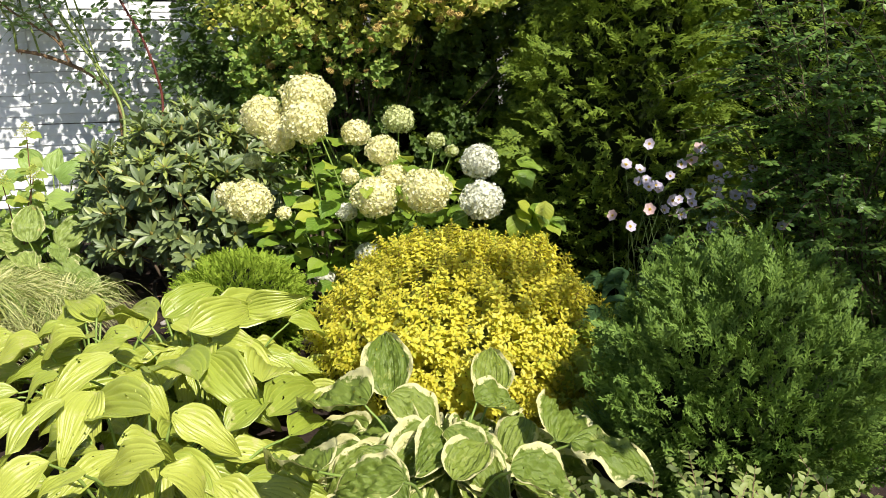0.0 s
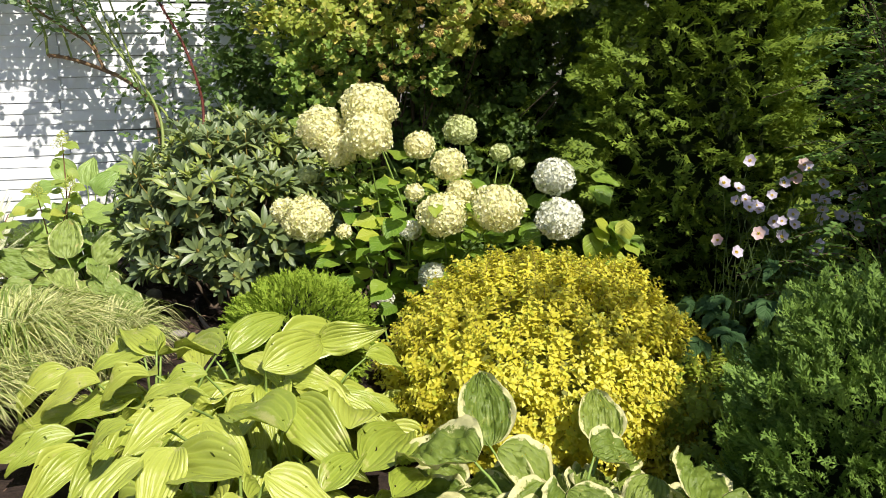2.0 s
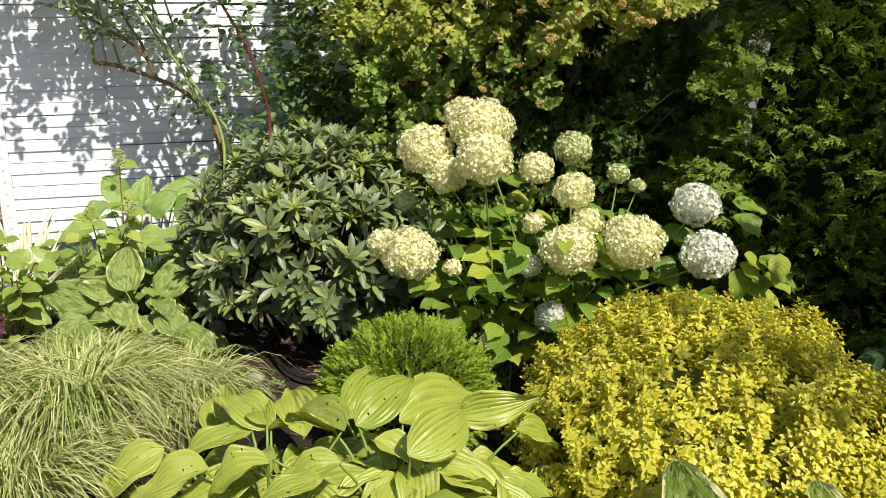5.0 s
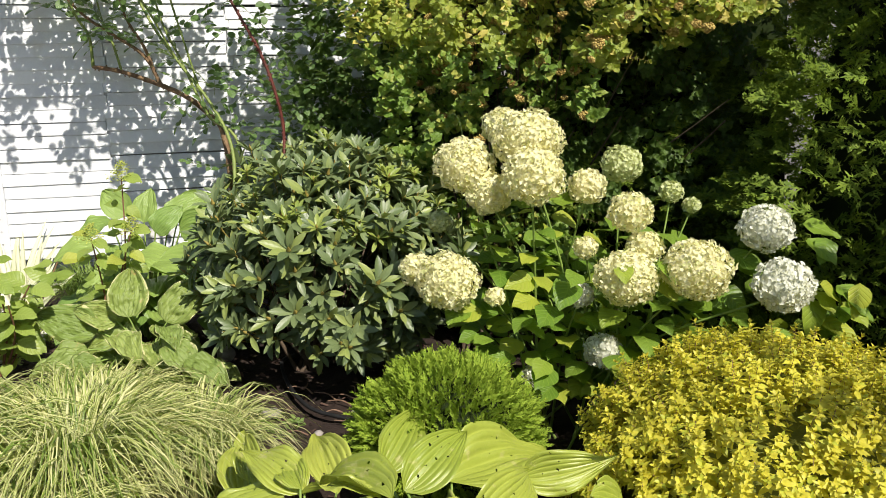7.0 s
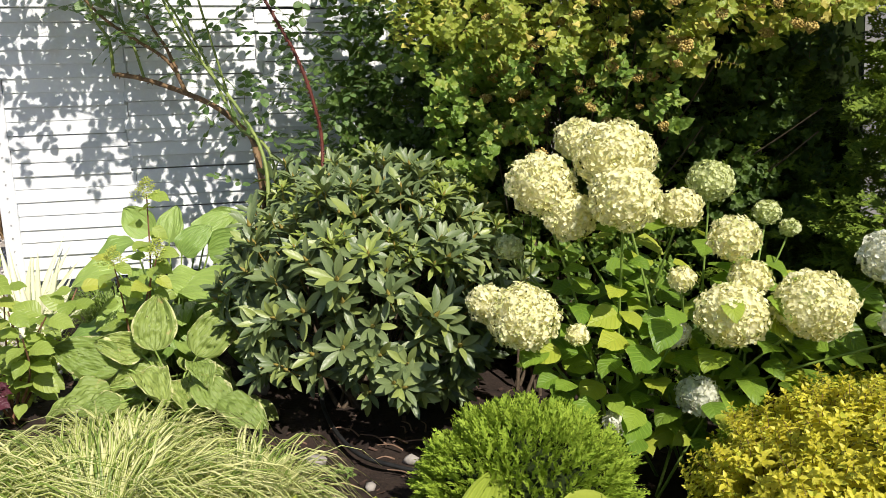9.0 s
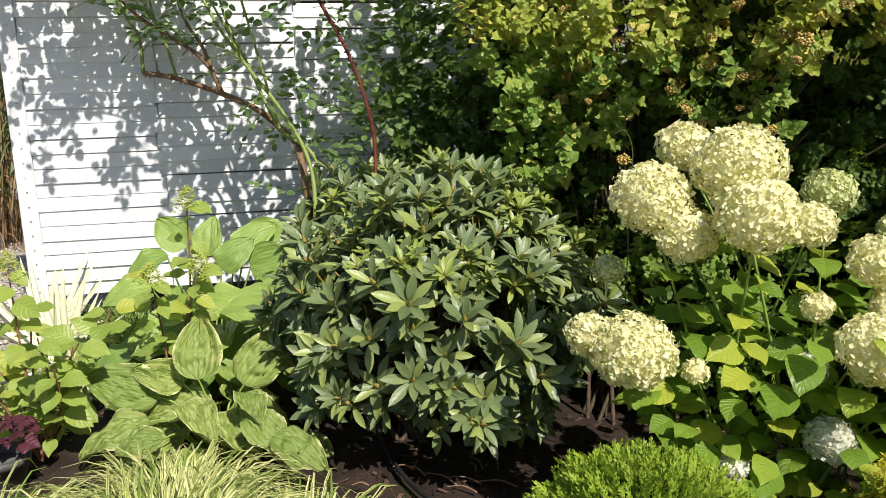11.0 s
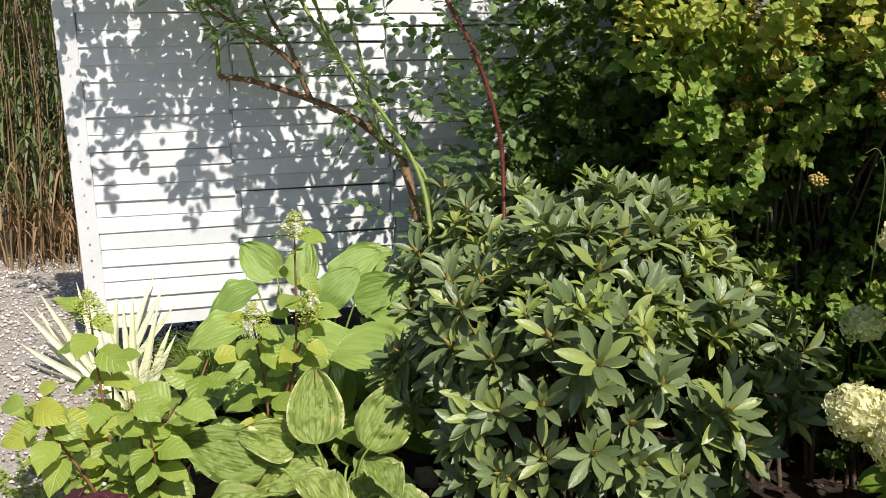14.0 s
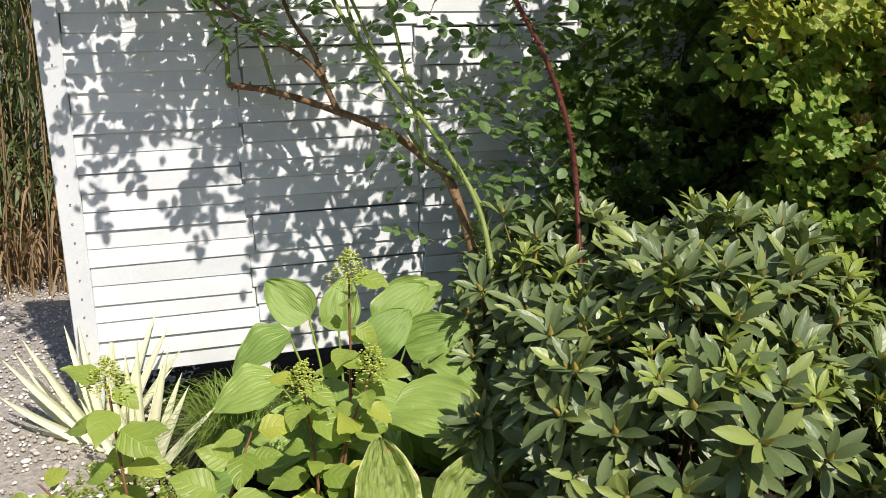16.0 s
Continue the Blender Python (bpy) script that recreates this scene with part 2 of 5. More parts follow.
def surface(name, dark, light, rough=0.8, scale=20, bump=0.4, fine=150, distance=0.01, each=0.0, stain=None):
    m, nt, bsdf, out = nodes_of(name)
    L = nt.links.new
    big, small = noise_of(nt, scale, 5, 0.6), noise_of(nt, fine, 4, 0.6)
    fac = math_node(nt, "ADD", math_node(nt, "MULTIPLY", big, 0.65), math_node(nt, "MULTIPLY", small, 0.35))
    if each:
        fac = math_node(nt, "ADD", math_node(nt, "MULTIPLY", fac, 1 - each), math_node(nt, "MULTIPLY", chance(nt), each))
    col = mix(nt, step_node(nt, fac, 0.25, 0.75), dark, light)
    if stain:
        col = mix(nt, math_node(nt, "MULTIPLY", step_node(nt, noise_of(nt, scale * 0.35, 5, 0.7), 0.55, 0.75), 0.6), col, stain)
    L(col, bsdf.inputs["Base Color"])
    bsdf.inputs["Roughness"].default_value = rough
    bsdf.inputs["Specular IOR Level"].default_value = 0.3
    bp = node(nt, "ShaderNodeBump", Strength=bump, Distance=distance)
    L(fac, bp.inputs["Height"])
    L(bp.outputs[0], bsdf.inputs["Normal"])
    return m


LIME_HOSTA = leaf_material("lime hosta leaf", (0.23, 0.31, 0.035), (0.48, 0.52, 0.095), 0.34, 0.18, ribs=9, bump=0.35, blotch=(0.50, 0.49, 0.18), blotch_at=0.58, holes=True, gloss=0.7, vein_mix=0.16)
EDGED_HOSTA = leaf_material("cream-edged hosta leaf", (0.10, 0.17, 0.022), (0.29, 0.36, 0.06), 0.38, 0.20, ribs=8, bump=0.8, margin=(0.72, 0.69, 0.34), margin_at=0.80, blotch=(0.36, 0.41, 0.10), blotch_at=0.57, holes=True, vein=(0.10, 0.16, 0.03), vein_mix=0.35)
WORN_HOSTA = leaf_material("blotched hosta leaf", (0.16, 0.25, 0.05), (0.35, 0.42, 0.11), 0.38, 0.18, ribs=8, bump=0.7, margin=(0.62, 0.61, 0.29), margin_at=0.92, blotch=(0.46, 0.34, 0.14), blotch_at=0.62, holes=True, vein=(0.13, 0.20, 0.04), vein_mix=0.3)
PALE_HOSTA = leaf_material("pale green hosta leaf", (0.15, 0.27, 0.06), (0.34, 0.45, 0.11), 0.32, 0.2, ribs=10, bump=0.5, blotch=(0.45, 0.46, 0.06), blotch_at=0.66)
STALK = surface("green stalk", (0.16, 0.26, 0.05), (0.30, 0.40, 0.10), 0.45, 30, 0.15)
RHODO = leaf_material("rhododendron leaf", (0.080, 0.128, 0.048), (0.24, 0.30, 0.125), 0.42, 0.14, side_veins=5, bump=0.12, vein=(0.25, 0.29, 0.12), vein_mix=0.2, young=(0.28, 0.34, 0.09), gloss=0.6)
RHODO_BUD = surface("rhododendron bud", (0.22, 0.17, 0.04), (0.38, 0.30, 0.08), 0.5, 60, 0.2)
HYDRA = leaf_material("hydrangea leaf", (0.10, 0.21, 0.022), (0.30, 0.43, 0.055), 0.42, 0.36, side_veins=7, bump=0.45, young=(0.44, 0.49, 0.06))
PETAL = leaf_material("cream floret", (0.80, 0.77, 0.38), (0.96, 0.93, 0.68), 0.55, 0.34, glow=(0.92, 0.89, 0.45), bump=0.1)
# Lime florets: younger ones, and yellow-green light through leaves put into the colour.
LIME_PETAL = leaf_material("lime cream leaf-lit floret", (0.58, 0.62, 0.22), (0.82, 0.82, 0.45), 0.55, 0.25, glow=(0.8, 0.84, 0.36), bump=0.1)
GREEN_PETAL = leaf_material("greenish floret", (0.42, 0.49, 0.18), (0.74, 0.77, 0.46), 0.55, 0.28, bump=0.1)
WHITE_PETAL = leaf_material("white floret", (0.68, 0.70, 0.54), (0.90, 0.90, 0.80), 0.55, 0.25, glow=(0.85, 0.86, 0.6), bump=0.1)
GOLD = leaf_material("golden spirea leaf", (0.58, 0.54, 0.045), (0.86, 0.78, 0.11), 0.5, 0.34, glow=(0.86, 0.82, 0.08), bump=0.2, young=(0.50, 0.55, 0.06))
# Greener leaf; the shade on the mound's low right is also in its colour.
GOLD_SHADED = leaf_material("shade-green spirea leaf", (0.20, 0.28, 0.03), (0.38, 0.44, 0.05), 0.5, 0.3, bump=0.2)
THUJA = leaf_material("thuja scale foliage", (0.065, 0.125, 0.012), (0.23, 0.31, 0.035), 0.6, 0.14, bump=0.4, gloss=0.2)
THUJA_BRIGHT = leaf_material("bright thuja foliage", (0.14, 0.255, 0.02), (0.44, 0.55, 0.07), 0.6, 0.22, bump=0.4, gloss=0.2)
THUJA_COOL = leaf_material("mid green thuja foliage", (0.05, 0.11, 0.018), (0.22, 0.34, 0.06), 0.6, 0.14, bump=0.4, gloss=0.25)
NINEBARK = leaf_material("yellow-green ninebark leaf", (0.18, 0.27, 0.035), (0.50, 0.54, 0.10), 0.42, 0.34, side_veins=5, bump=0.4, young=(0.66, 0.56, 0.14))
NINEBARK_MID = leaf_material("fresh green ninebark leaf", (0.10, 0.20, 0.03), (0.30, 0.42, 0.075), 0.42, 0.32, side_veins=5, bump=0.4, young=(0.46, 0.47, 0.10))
# Darker copy for the inner leaves, with the shrub's inside shade in its colour.
NINEBARK_SHADED = leaf_material("green ninebark leaf", (0.05, 0.10, 0.018), (0.12, 0.20, 0.03), 0.5, 0.3, side_veins=5, bump=0.4)
SEEDS = surface("tan seed head", (0.30, 0.20, 0.05), (0.58, 0.44, 0.14), 0.7, 90, 0.3, each=0.5)
ROSE_LEAF = leaf_material("rose leaf", (0.07, 0.14, 0.04), (0.17, 0.27, 0.08), 0.42, 0.3, side_veins=5, bump=0.3)
CANE_BROWN = surface("brown rose cane", (0.10, 0.05, 0.03), (0.30, 0.20, 0.10), 0.7, 40, 0.6, 200)
CANE_GREEN = surface("green rose cane", (0.14, 0.20, 0.05), (0.30, 0.36, 0.10), 0.5, 25, 0.3)
CANE_RED = surface("red rose cane", (0.07, 0.018, 0.014), (0.18, 0.05, 0.035), 0.45, 25, 0.3)
SEDGE = leaf_material("striped sedge blade", (0.20, 0.28, 0.04), (0.34, 0.42, 0.08), 0.45, 0.3, bump=0.1, margin=(0.70, 0.68, 0.34), margin_at=0.5)
SEDGE_PALE = leaf_material("cream sedge blade", (0.62, 0.62, 0.26), (0.78, 0.76, 0.42), 0.45, 0.3, bump=0.1)
TUFT = leaf_material("green grass blade", (0.14, 0.22, 0.04), (0.26, 0.36, 0.07), 0.45, 0.3, bump=0.1)
YUCCA = leaf_material("cream yucca sword", (0.68, 0.68, 0.46), (0.84, 0.83, 0.64), 0.45, 0.15, bump=0.15, margin=(0.26, 0.36, 0.12), margin_at=0.92)
REED = leaf_material("reed blade", (0.06, 0.10, 0.03), (0.17, 0.21, 0.075), 0.5, 0.25, bump=0.15)
DRY_REED = leaf_material("dry reed blade", (0.20, 0.12, 0.055), (0.40, 0.28, 0.15), 0.65, 0.2, bump=0.15)
PANICLE = leaf_material("panicle hydrangea leaf", (0.20, 0.30, 0.05), (0.40, 0.49, 0.11), 0.42, 0.35, side_veins=6, bump=0.4, young=(0.46, 0.49, 0.08))
LIME_BUD = leaf_material("lime flower bud", (0.46, 0.54, 0.08), (0.72, 0.76, 0.22), 0.55, 0.3, bump=0.1)
PANICLE_WOOD = surface("reddish young wood", (0.12, 0.05, 0.03), (0.30, 0.16, 0.09), 0.6, 30, 0.3)
HEUCHERA = leaf_material("purple heuchera leaf", (0.045, 0.010, 0.018), (0.11, 0.028, 0.042), 0.45, 0.12, side_veins=4, bump=0.5)
POT = surface("grey plastic pot", (0.06, 0.06, 0.06), (0.12, 0.12, 0.12), 0.55, 20, 0.15)
ANEMONE_PETAL = leaf_material("lilac anemone petal", (0.60, 0.52, 0.66), (0.80, 0.74, 0.82), 0.55, 0.3, glow=(0.8, 0.72, 0.85), bump=0.1)
PINK_PETAL = leaf_material("pink anemone petal", (0.72, 0.48, 0.46), (0.84, 0.66, 0.64), 0.55, 0.3, glow=(0.85, 0.62, 0.6), bump=0.1)
ANEMONE_EYE = surface("yellow stamens", (0.45, 0.30, 0.03), (0.70, 0.52, 0.06), 0.7, 120, 0.3)
ANEMONE_LEAF = leaf_material("anemone leaf", (0.03, 0.075, 0.025), (0.07, 0.14, 0.045), 0.6, 0.2, side_veins=6, bump=0.5, gloss=0.2)
PRIVET = leaf_material("small oval shrub leaf", (0.07, 0.15, 0.03), (0.19, 0.31, 0.06), 0.42, 0.3, bump=0.2)
PALE_SHRUB = leaf_material("pale small leaf", (0.15, 0.23, 0.05), (0.36, 0.42, 0.13), 0.5, 0.3, bump=0.2)
BARK = surface("grey brown bark", (0.05, 0.035, 0.022), (0.16, 0.12, 0.08), 0.85, 30, 0.8, 140)
SOIL = surface("dark bark mulch soil", (0.014, 0.009, 0.007), (0.055, 0.036, 0.027), 0.95, 9, 0.9, 70, 0.03)
CHIP = surface("bark chip", (0.02, 0.012, 0.009), (0.13, 0.08, 0.06), 0.9, 40, 0.6, 150, each=0.6)
GRAVEL_BED = surface("fine gravel bed", (0.26, 0.23, 0.20), (0.56, 0.52, 0.47), 0.9, 40, 0.8, 120, 0.02)
PEBBLE = surface("pale pebble", (0.42, 0.37, 0.33), (0.86, 0.81, 0.76), 0.75, 25, 0.3, 120, each=0.7)
WHITE_WOOD = surface("white painted board", (0.64, 0.66, 0.69), (0.82, 0.835, 0.85), 0.6, 5, 0.25, 90, 0.004, each=0.25, stain=(0.62, 0.58, 0.48))
# Plain grey sheet added behind the fence boards to fill their gaps.
FENCE_BACK = surface("plain grey backing sheet", (0.22, 0.22, 0.22), (0.36, 0.36, 0.35), 0.9, 10, 0.2)
NAIL = surface("rusty nail", (0.10, 0.06, 0.04), (0.22, 0.15, 0.11), 0.6, 60, 0.2)
HOSE = surface("black rubber hose", (0.012, 0.012, 0.012), (0.03, 0.03, 0.03), 0.5, 30, 0.2)
TWIG = surface("dead twig", (0.12, 0.07, 0.045), (0.34, 0.22, 0.15), 0.8, 40, 0.4)
STONE = surface("field stone", (0.22, 0.20, 0.18), (0.46, 0.42, 0.38), 0.85, 14, 0.6, 80)
WALL = surface("grey garden wall render", (0.16, 0.16, 0.15), (0.30, 0.29, 0.27), 0.9, 3, 0.3, 60)
# Dull core colour paints in the shade seen between the spirea's outer leaves.
SHADE_HULL_GOLD = leaf_material("shade-dark hull inside spirea", (0.10, 0.12, 0.015), (0.24, 0.24, 0.03), 0.7, 0.0, bump=1.0)
# Near-black hull colour stands for the shade deep inside the conifers.
SHADE_HULL_GREEN = leaf_material("shade-dark hull inside conifers", (0.007, 0.012, 0.004), (0.02, 0.03, 0.009), 0.95, 0.0, bump=1.0, gloss=0.05)
DARK_STALK = surface("dark green stalk", (0.05, 0.09, 0.02), (0.11, 0.16, 0.05), 0.5, 30, 0.15)
YOUNG_RHODO = leaf_material("fresh rhododendron leaf", (0.20, 0.28, 0.05), (0.36, 0.42, 0.10), 0.4, 0.25, side_veins=5, bump=0.12)


# ---- ground ----
def bumpy(x, y):
    return 0.03 * noise.noise((x * 1.3, y * 1.3, 0)) + 0.018 * noise.noise((x * 5, y * 5, 3)) + 0.008 * noise.noise((x * 17, y * 17, 7))


def sheet(x0, x1, y0, y1, nx, ny, height):
    xs, ys = np.linspace(x0, x1, nx + 1), np.linspace(y0, y1, ny + 1)
    v = [(x, y, height(x, y)) for y in ys for x in xs]
    w = nx + 1
    return v, [(j * w + i, j * w + i + 1, (j + 1) * w + i + 1, (j + 1) * w + i) for j in range(ny) for i in range(nx)]


g = Geo()
g.add(*sheet(-5, 3, 0, 9, 160, 180, lambda x, y: bumpy(x, y) * min(1, (x + 5) * 3, (3 - x) * 3, y * 3, (9 - y) * 3) if -5 < x < 3 and 0 < y < 9 else 0.0))
for a in ((-400, -5, -400, 400), (3, 400, -400, 400), (-5, 3, -400, 0), (-5, 3, 9, 400)):
    g.add(*sheet(*a, 6, 6, lambda x, y: 0.0))
lone("ground", g, SOIL, "dark crumbly garden soil with bark mulch", "ground", kind="structure")


def path_edge(y):
    return -3.05 + 0.10 * math.sin(y * 1.7) + 0.05 * math.sin(y * 4.1) - (0.25 * max(0, y - 4.9) if y < 5.9 else 0.25)


def gravel_sheet():
    ys = np.linspace(2.6, 11.5, 90)
    v, q = [], []
    for y in ys:
        e = path_edge(y)
        for k in range(13):
            x = e - (k / 12) ** 1.3 * 6
            v.append((x, y, 0.035 + 0.012 * noise.noise((x * 4, y * 4, 9)) - (0.09 if k == 0 else 0)))
    q = [(j * 13 + i + 1, j * 13 + i, (j + 1) * 13 + i, (j + 1) * 13 + i + 1) for j in range(89) for i in range(12)]
    return Geo().add(v, q)


def walk_sheet():
    """The gravel in front of the bed, on which one walks."""
    v, q = [], []
    ys = np.linspace(-7.5, 3.3, 60)
    for y in ys:
        e = 8.5 if y < 1.2 else -2.6 + (3.1 - y) * 0.95 + 0.06 * math.sin(y * 5)
        far = -9 if y < 2.59 else path_edge(2.6) - 0.1
        for k in range(25):
            x = e + (min(far, e - .05) - e) * k / 24
            v.append((x, y, 0.030 + 0.012 * noise.noise((x * 4, y * 4, 9)) - (0.09 if k == 0 else 0)))
    q = [(j * 25 + i + 1, j * 25 + i, (j + 1) * 25 + i, (j + 1) * 25 + i + 1) for j in range(59) for i in range(24)]
    return Geo().add(v, q)


lone("gravel_walk", walk_sheet(), GRAVEL_BED, "pale fine gravel in front of the flower bed", "path", kind="structure")
lone("gravel_path", gravel_sheet(), GRAVEL_BED, "pale fine gravel path beside the flower bed", "path", kind="structure")


def pebble(seed):
    r = np.random.default_rng(seed)
    bm = bmesh.new()
    bmesh.ops.create_icosphere(bm, subdivisions=1, radius=1)
    s = r.uniform(0.6, 1.2, 3) * (1, 1, 0.65)
    v = np.array([p.co[:] for p in bm.verts]) * s * r.uniform(0.85, 1.15, (len(bm.verts), 1))
    t = [[p.index for p in f.verts] for f in bm.faces]
    bm.free()
    return Geo().add(v, None, t)


def scatter_stones():
    g, kinds = Geo(), [pebble(k) for k in range(5)]
    rows = [[] for _ in kinds]
    for _ in range(10500):
        y = 3.3 + 5.6 * rnd(0, 1) ** 0.9
        x = path_edge(y) + 0.05 - rnd(0, 1) ** 1.2 * 2.1
        s = rnd(0.004, 0.011) if rnd(0, 1) < 0.95 else rnd(0.011, 0.02)
        rows[int(rnd(0, 4.99))].append(Matrix.Translation((x, y, 0.042 + s * 0.25)) @ Matrix.Rotation(rnd(0, 6.28), 4, "Z") @ Matrix.Scale(s, 4))
    for k, m in zip(kinds, rows):
        g.put(k, [np.array(a) for a in m])
    return g


lone("gravel", scatter_stones(), PEBBLE, "loose whitish and grey gravel stones", "gravel", kind="stuff")


def chips():
    g = Geo()
    c = Geo().add([(-.5, -.15, 0), (.5, -.2, .02), (.45, .2, .05), (-.4, .17, .03), (-.5, -.15, .1), (.5, -.2, .12), (.45, .2, .14), (-.4, .17, .13)],
                  [(3, 2, 1, 0), (4, 5, 6, 7), (0, 1, 5, 4), (1, 2, 6, 5), (2, 3, 7, 6), (3, 0, 4, 7)])
    m = []
    for _ in range(3200):
        x, y = rnd(-2.9, 1.2), rnd(1.6, 5.8)
        s = rnd(0.012, 0.045)
        m.append(np.array(Matrix.Translation((x, y, bumpy(x, y) + 0.003)) @ Euler((rnd(-.5, .5), rnd(-.5, .5), rnd(0, 6.28))).to_matrix().to_4x4() @ Matrix.Scale(s, 4)))
    return g.put(c, m)


lone("bark_mulch", chips(), CHIP, "reddish brown bark chips strewn on the soil", "mulch", kind="stuff", smooth=False)


# ---- white board fence ----
def box_geo(x0, x1, y0, y1, z0, z1, lean=0.0, bevel=0.003):
    bm = bmesh.new()
    bmesh.ops.create_cube(bm, size=1)
    for v in bm.verts:
        v.co = Vector((x0 + (v.co.x + .5) * (x1 - x0), y0 + (v.co.y + .5) * (y1 - y0) - lean * (.5 - v.co.z), z0 + (v.co.z + .5) * (z1 - z0)))
    if bevel:
        bmesh.ops.bevel(bm, geom=bm.edges[:], offset=bevel, segments=1, affect="EDGES")
    bm.verts.index_update()
    v = [p.co[:] for p in bm.verts]
    g = Geo()
    g.add(v, [[p.index for p in f.verts] for f in bm.faces if len(f.verts) == 4], [[p.index for p in f.verts] for f in bm.faces if len(f.verts) == 3])
    bm.free()
    return g


FENCE = pose(-3.59, 5.87, 0.22, 0, -3.7, 15)


def white_fence():
    ob = thing("board_fence", FENCE.translation, "white painted fence of narrow overlapping horizontal boards", "fence", kind="structure")
    ob.matrix_world = FENCE

    def piece(name, geo, mat, label=""):
        p = new(name, geo.mesh(name, mat, False))
        p.parent = ob
        tagged(p, label)
        return p

    post = piece("corner_post", box_geo(0, 0.085, -0.030, 0.05, -0.26, 2.0), WHITE_WOOD)
    for x in (0.70, 1.42, 2.14, 2.72):
        piece("batten", box_geo(x - 0.03, x + 0.04, 0.004, 0.033, -0.28, 2.0), WHITE_WOOD)
    piece("backing", box_geo(0.085, 2.75, 0.034, 0.046, 0.01, 1.99, 0, 0), FENCE_BACK)
    ends = (0.079, 0.70, 1.42, 2.14, 2.72)
    for row in range(27):
        z = 0.004 + row * 0.0738
        for k in range(4):
            dz = rnd(-0.004, 0.004) + (0.012 if k == 1 else 0)
            a = ends[k] + (0.002 if k == 0 else shift) + 0.002
            shift = rnd(-0.02, 0.02)
            b = ends[k + 1] - 0.001 + (shift if k < 3 else 0)
            h = 0.0738 - rnd(-0.005, 0.002)
            p = piece("board", box_geo(a, b, -0.016, 0.002, z + dz, z + dz + h, rnd(0.004, 0.014)), WHITE_WOOD)
            p.rotation_euler = (0, rnd(-0.3, 0.3) * 0.02, 0)
    for row in range(0, 27):
        n = Geo()
        tube(n, [(0.045, -0.034, 0.04 + row * 0.0738), (0.045, -0.028, 0.04 + row * 0.0738)], 0.0035, 0.0035, 8)
        piece("nail", n, NAIL).parent = post
    return ob


white_fence()


# ---- foliage helpers ----
def mats_np(ms):
    return [np.array(m) for m in ms]


def spread(parent, name, kinds, mats, poses, cap=300, near=(-0.9, 1.2, 1.0), rest="foliage", label=""):
    """Poses of sprigs: the cap nearest ones as parts of their own, the others joined."""
    n = Vector(near)
    order = sorted(range(len(poses)), key=lambda i: (poses[i].translation - n).length)
    pick = [int(RNG.integers(len(kinds))) for _ in poses]
    shared = [k.mesh(name, mats) for k in kinds]
    for i in order[:cap]:
        placed(name, shared[pick[i]], poses[i], parent, label)
    g = Geo()
    for k, kind in enumerate(kinds):
        g.put(kind, mats_np([poses[i] for i in order[cap:] if pick[i] == k]))
    if g.n:
        part(rest, g, mats, parent, kind="stuff")


def leaf_at(geo, leaf, place, forward, up=(0, 0, 1), size=1.0):
    geo.put(leaf, [np.array(aim(place, forward, up, size))])


def sprig(leaf, count, length, seed, lift=0.6, size=(0.7, 1.1), stem_r=0.001, slot_stem=1, top=True, pairs=False):
    """A shoot along y with leaves all round it, getting smaller to its tip."""
    r = np.random.default_rng(seed)
    g, single = Geo(), []
    tube(g, [(0, 0, 0), (0.004, length * .5, 0.002), (0, length, 0)], stem_r, stem_r * .5, 3, slot_stem)
    for i in range(count):
        f = (i // 2 * 2 + 1 if pairs else i + 0.5) / count
        a = (math.pi * (i % 2) + (i // 2) * 1.57 + r.uniform(-.3, .3)) if pairs else i * 2.4 + r.uniform(-.4, .4)
        out = Vector((math.cos(a), 0, math.sin(a)))
        way = out * math.cos(lift * r.uniform(.6, 1.2)) + Vector((0, 1, 0)) * math.sin(lift * r.uniform(.7, 1.3))
        single.append(aim((0, f * length, 0), way, Vector((0, 1, 0)) - out * 0.2, r.uniform(*size) * (1.05 - 0.45 * f)))
    if top:
        for a in (0, 2.1, 4.2):
            out = Vector((math.cos(a), 0, math.sin(a)))
            single.append(aim((0, length, 0), Vector((0, 1, 0)) + out * 0.5, out * -1 + Vector((0, .3, 0)), 0.55))
    g.single, g.leaf = single, leaf
    g.bare = Geo().put(g, [np.eye(4)])
    g.put(leaf, mats_np(single))
    return g


def shell(count, centre, radii, low=-0.2, squeeze=1.0, rough=0.10, inner=0.0, bump_scale=3.0):
    """Places and outward ways on a lumpy dome."""
    out = []
    c = Vector(centre)
    k = 0
    while len(out) < count:
        k += 1
        z = rnd(low, 1)
        a = rnd(0, 2 * math.pi)
        s = math.sqrt(max(0, 1 - z * z))
        n = Vector((s * math.cos(a), s * math.sin(a), z))
        lump = 1 + rough * 2 * noise.noise(n * bump_scale + c) + rnd(-0.04, 0.04) - inner * rnd(0, 1) ** 2
        p = c + Vector((n.x * radii[0], n.y * radii[1], n.z * radii[2])) * lump
        w = Vector((n.x / radii[0], n.y / radii[1], n.z / radii[2])).normalized()
        if p.z > 0.02:
            out.append((p, w))
    return out


def core(centre, radii, seed=0, rough=0.12):
    bm = bmesh.new()
    bmesh.ops.create_icosphere(bm, subdivisions=3, radius=1)
    c = Vector(centre)
    v = []
    for p in bm.verts:
        k = 1 + rough * noise.noise(p.co * 3 + c + Vector((seed, 0, 0)))
        v.append((c.x + p.co.x * radii[0] * k, c.y + p.co.y * radii[1] * k, max(-0.05, c.z + p.co.z * radii[2] * k)))
    t = [[p.index for p in f.verts] for f in bm.faces]
    bm.free()
    return Geo().add(v, None, t)


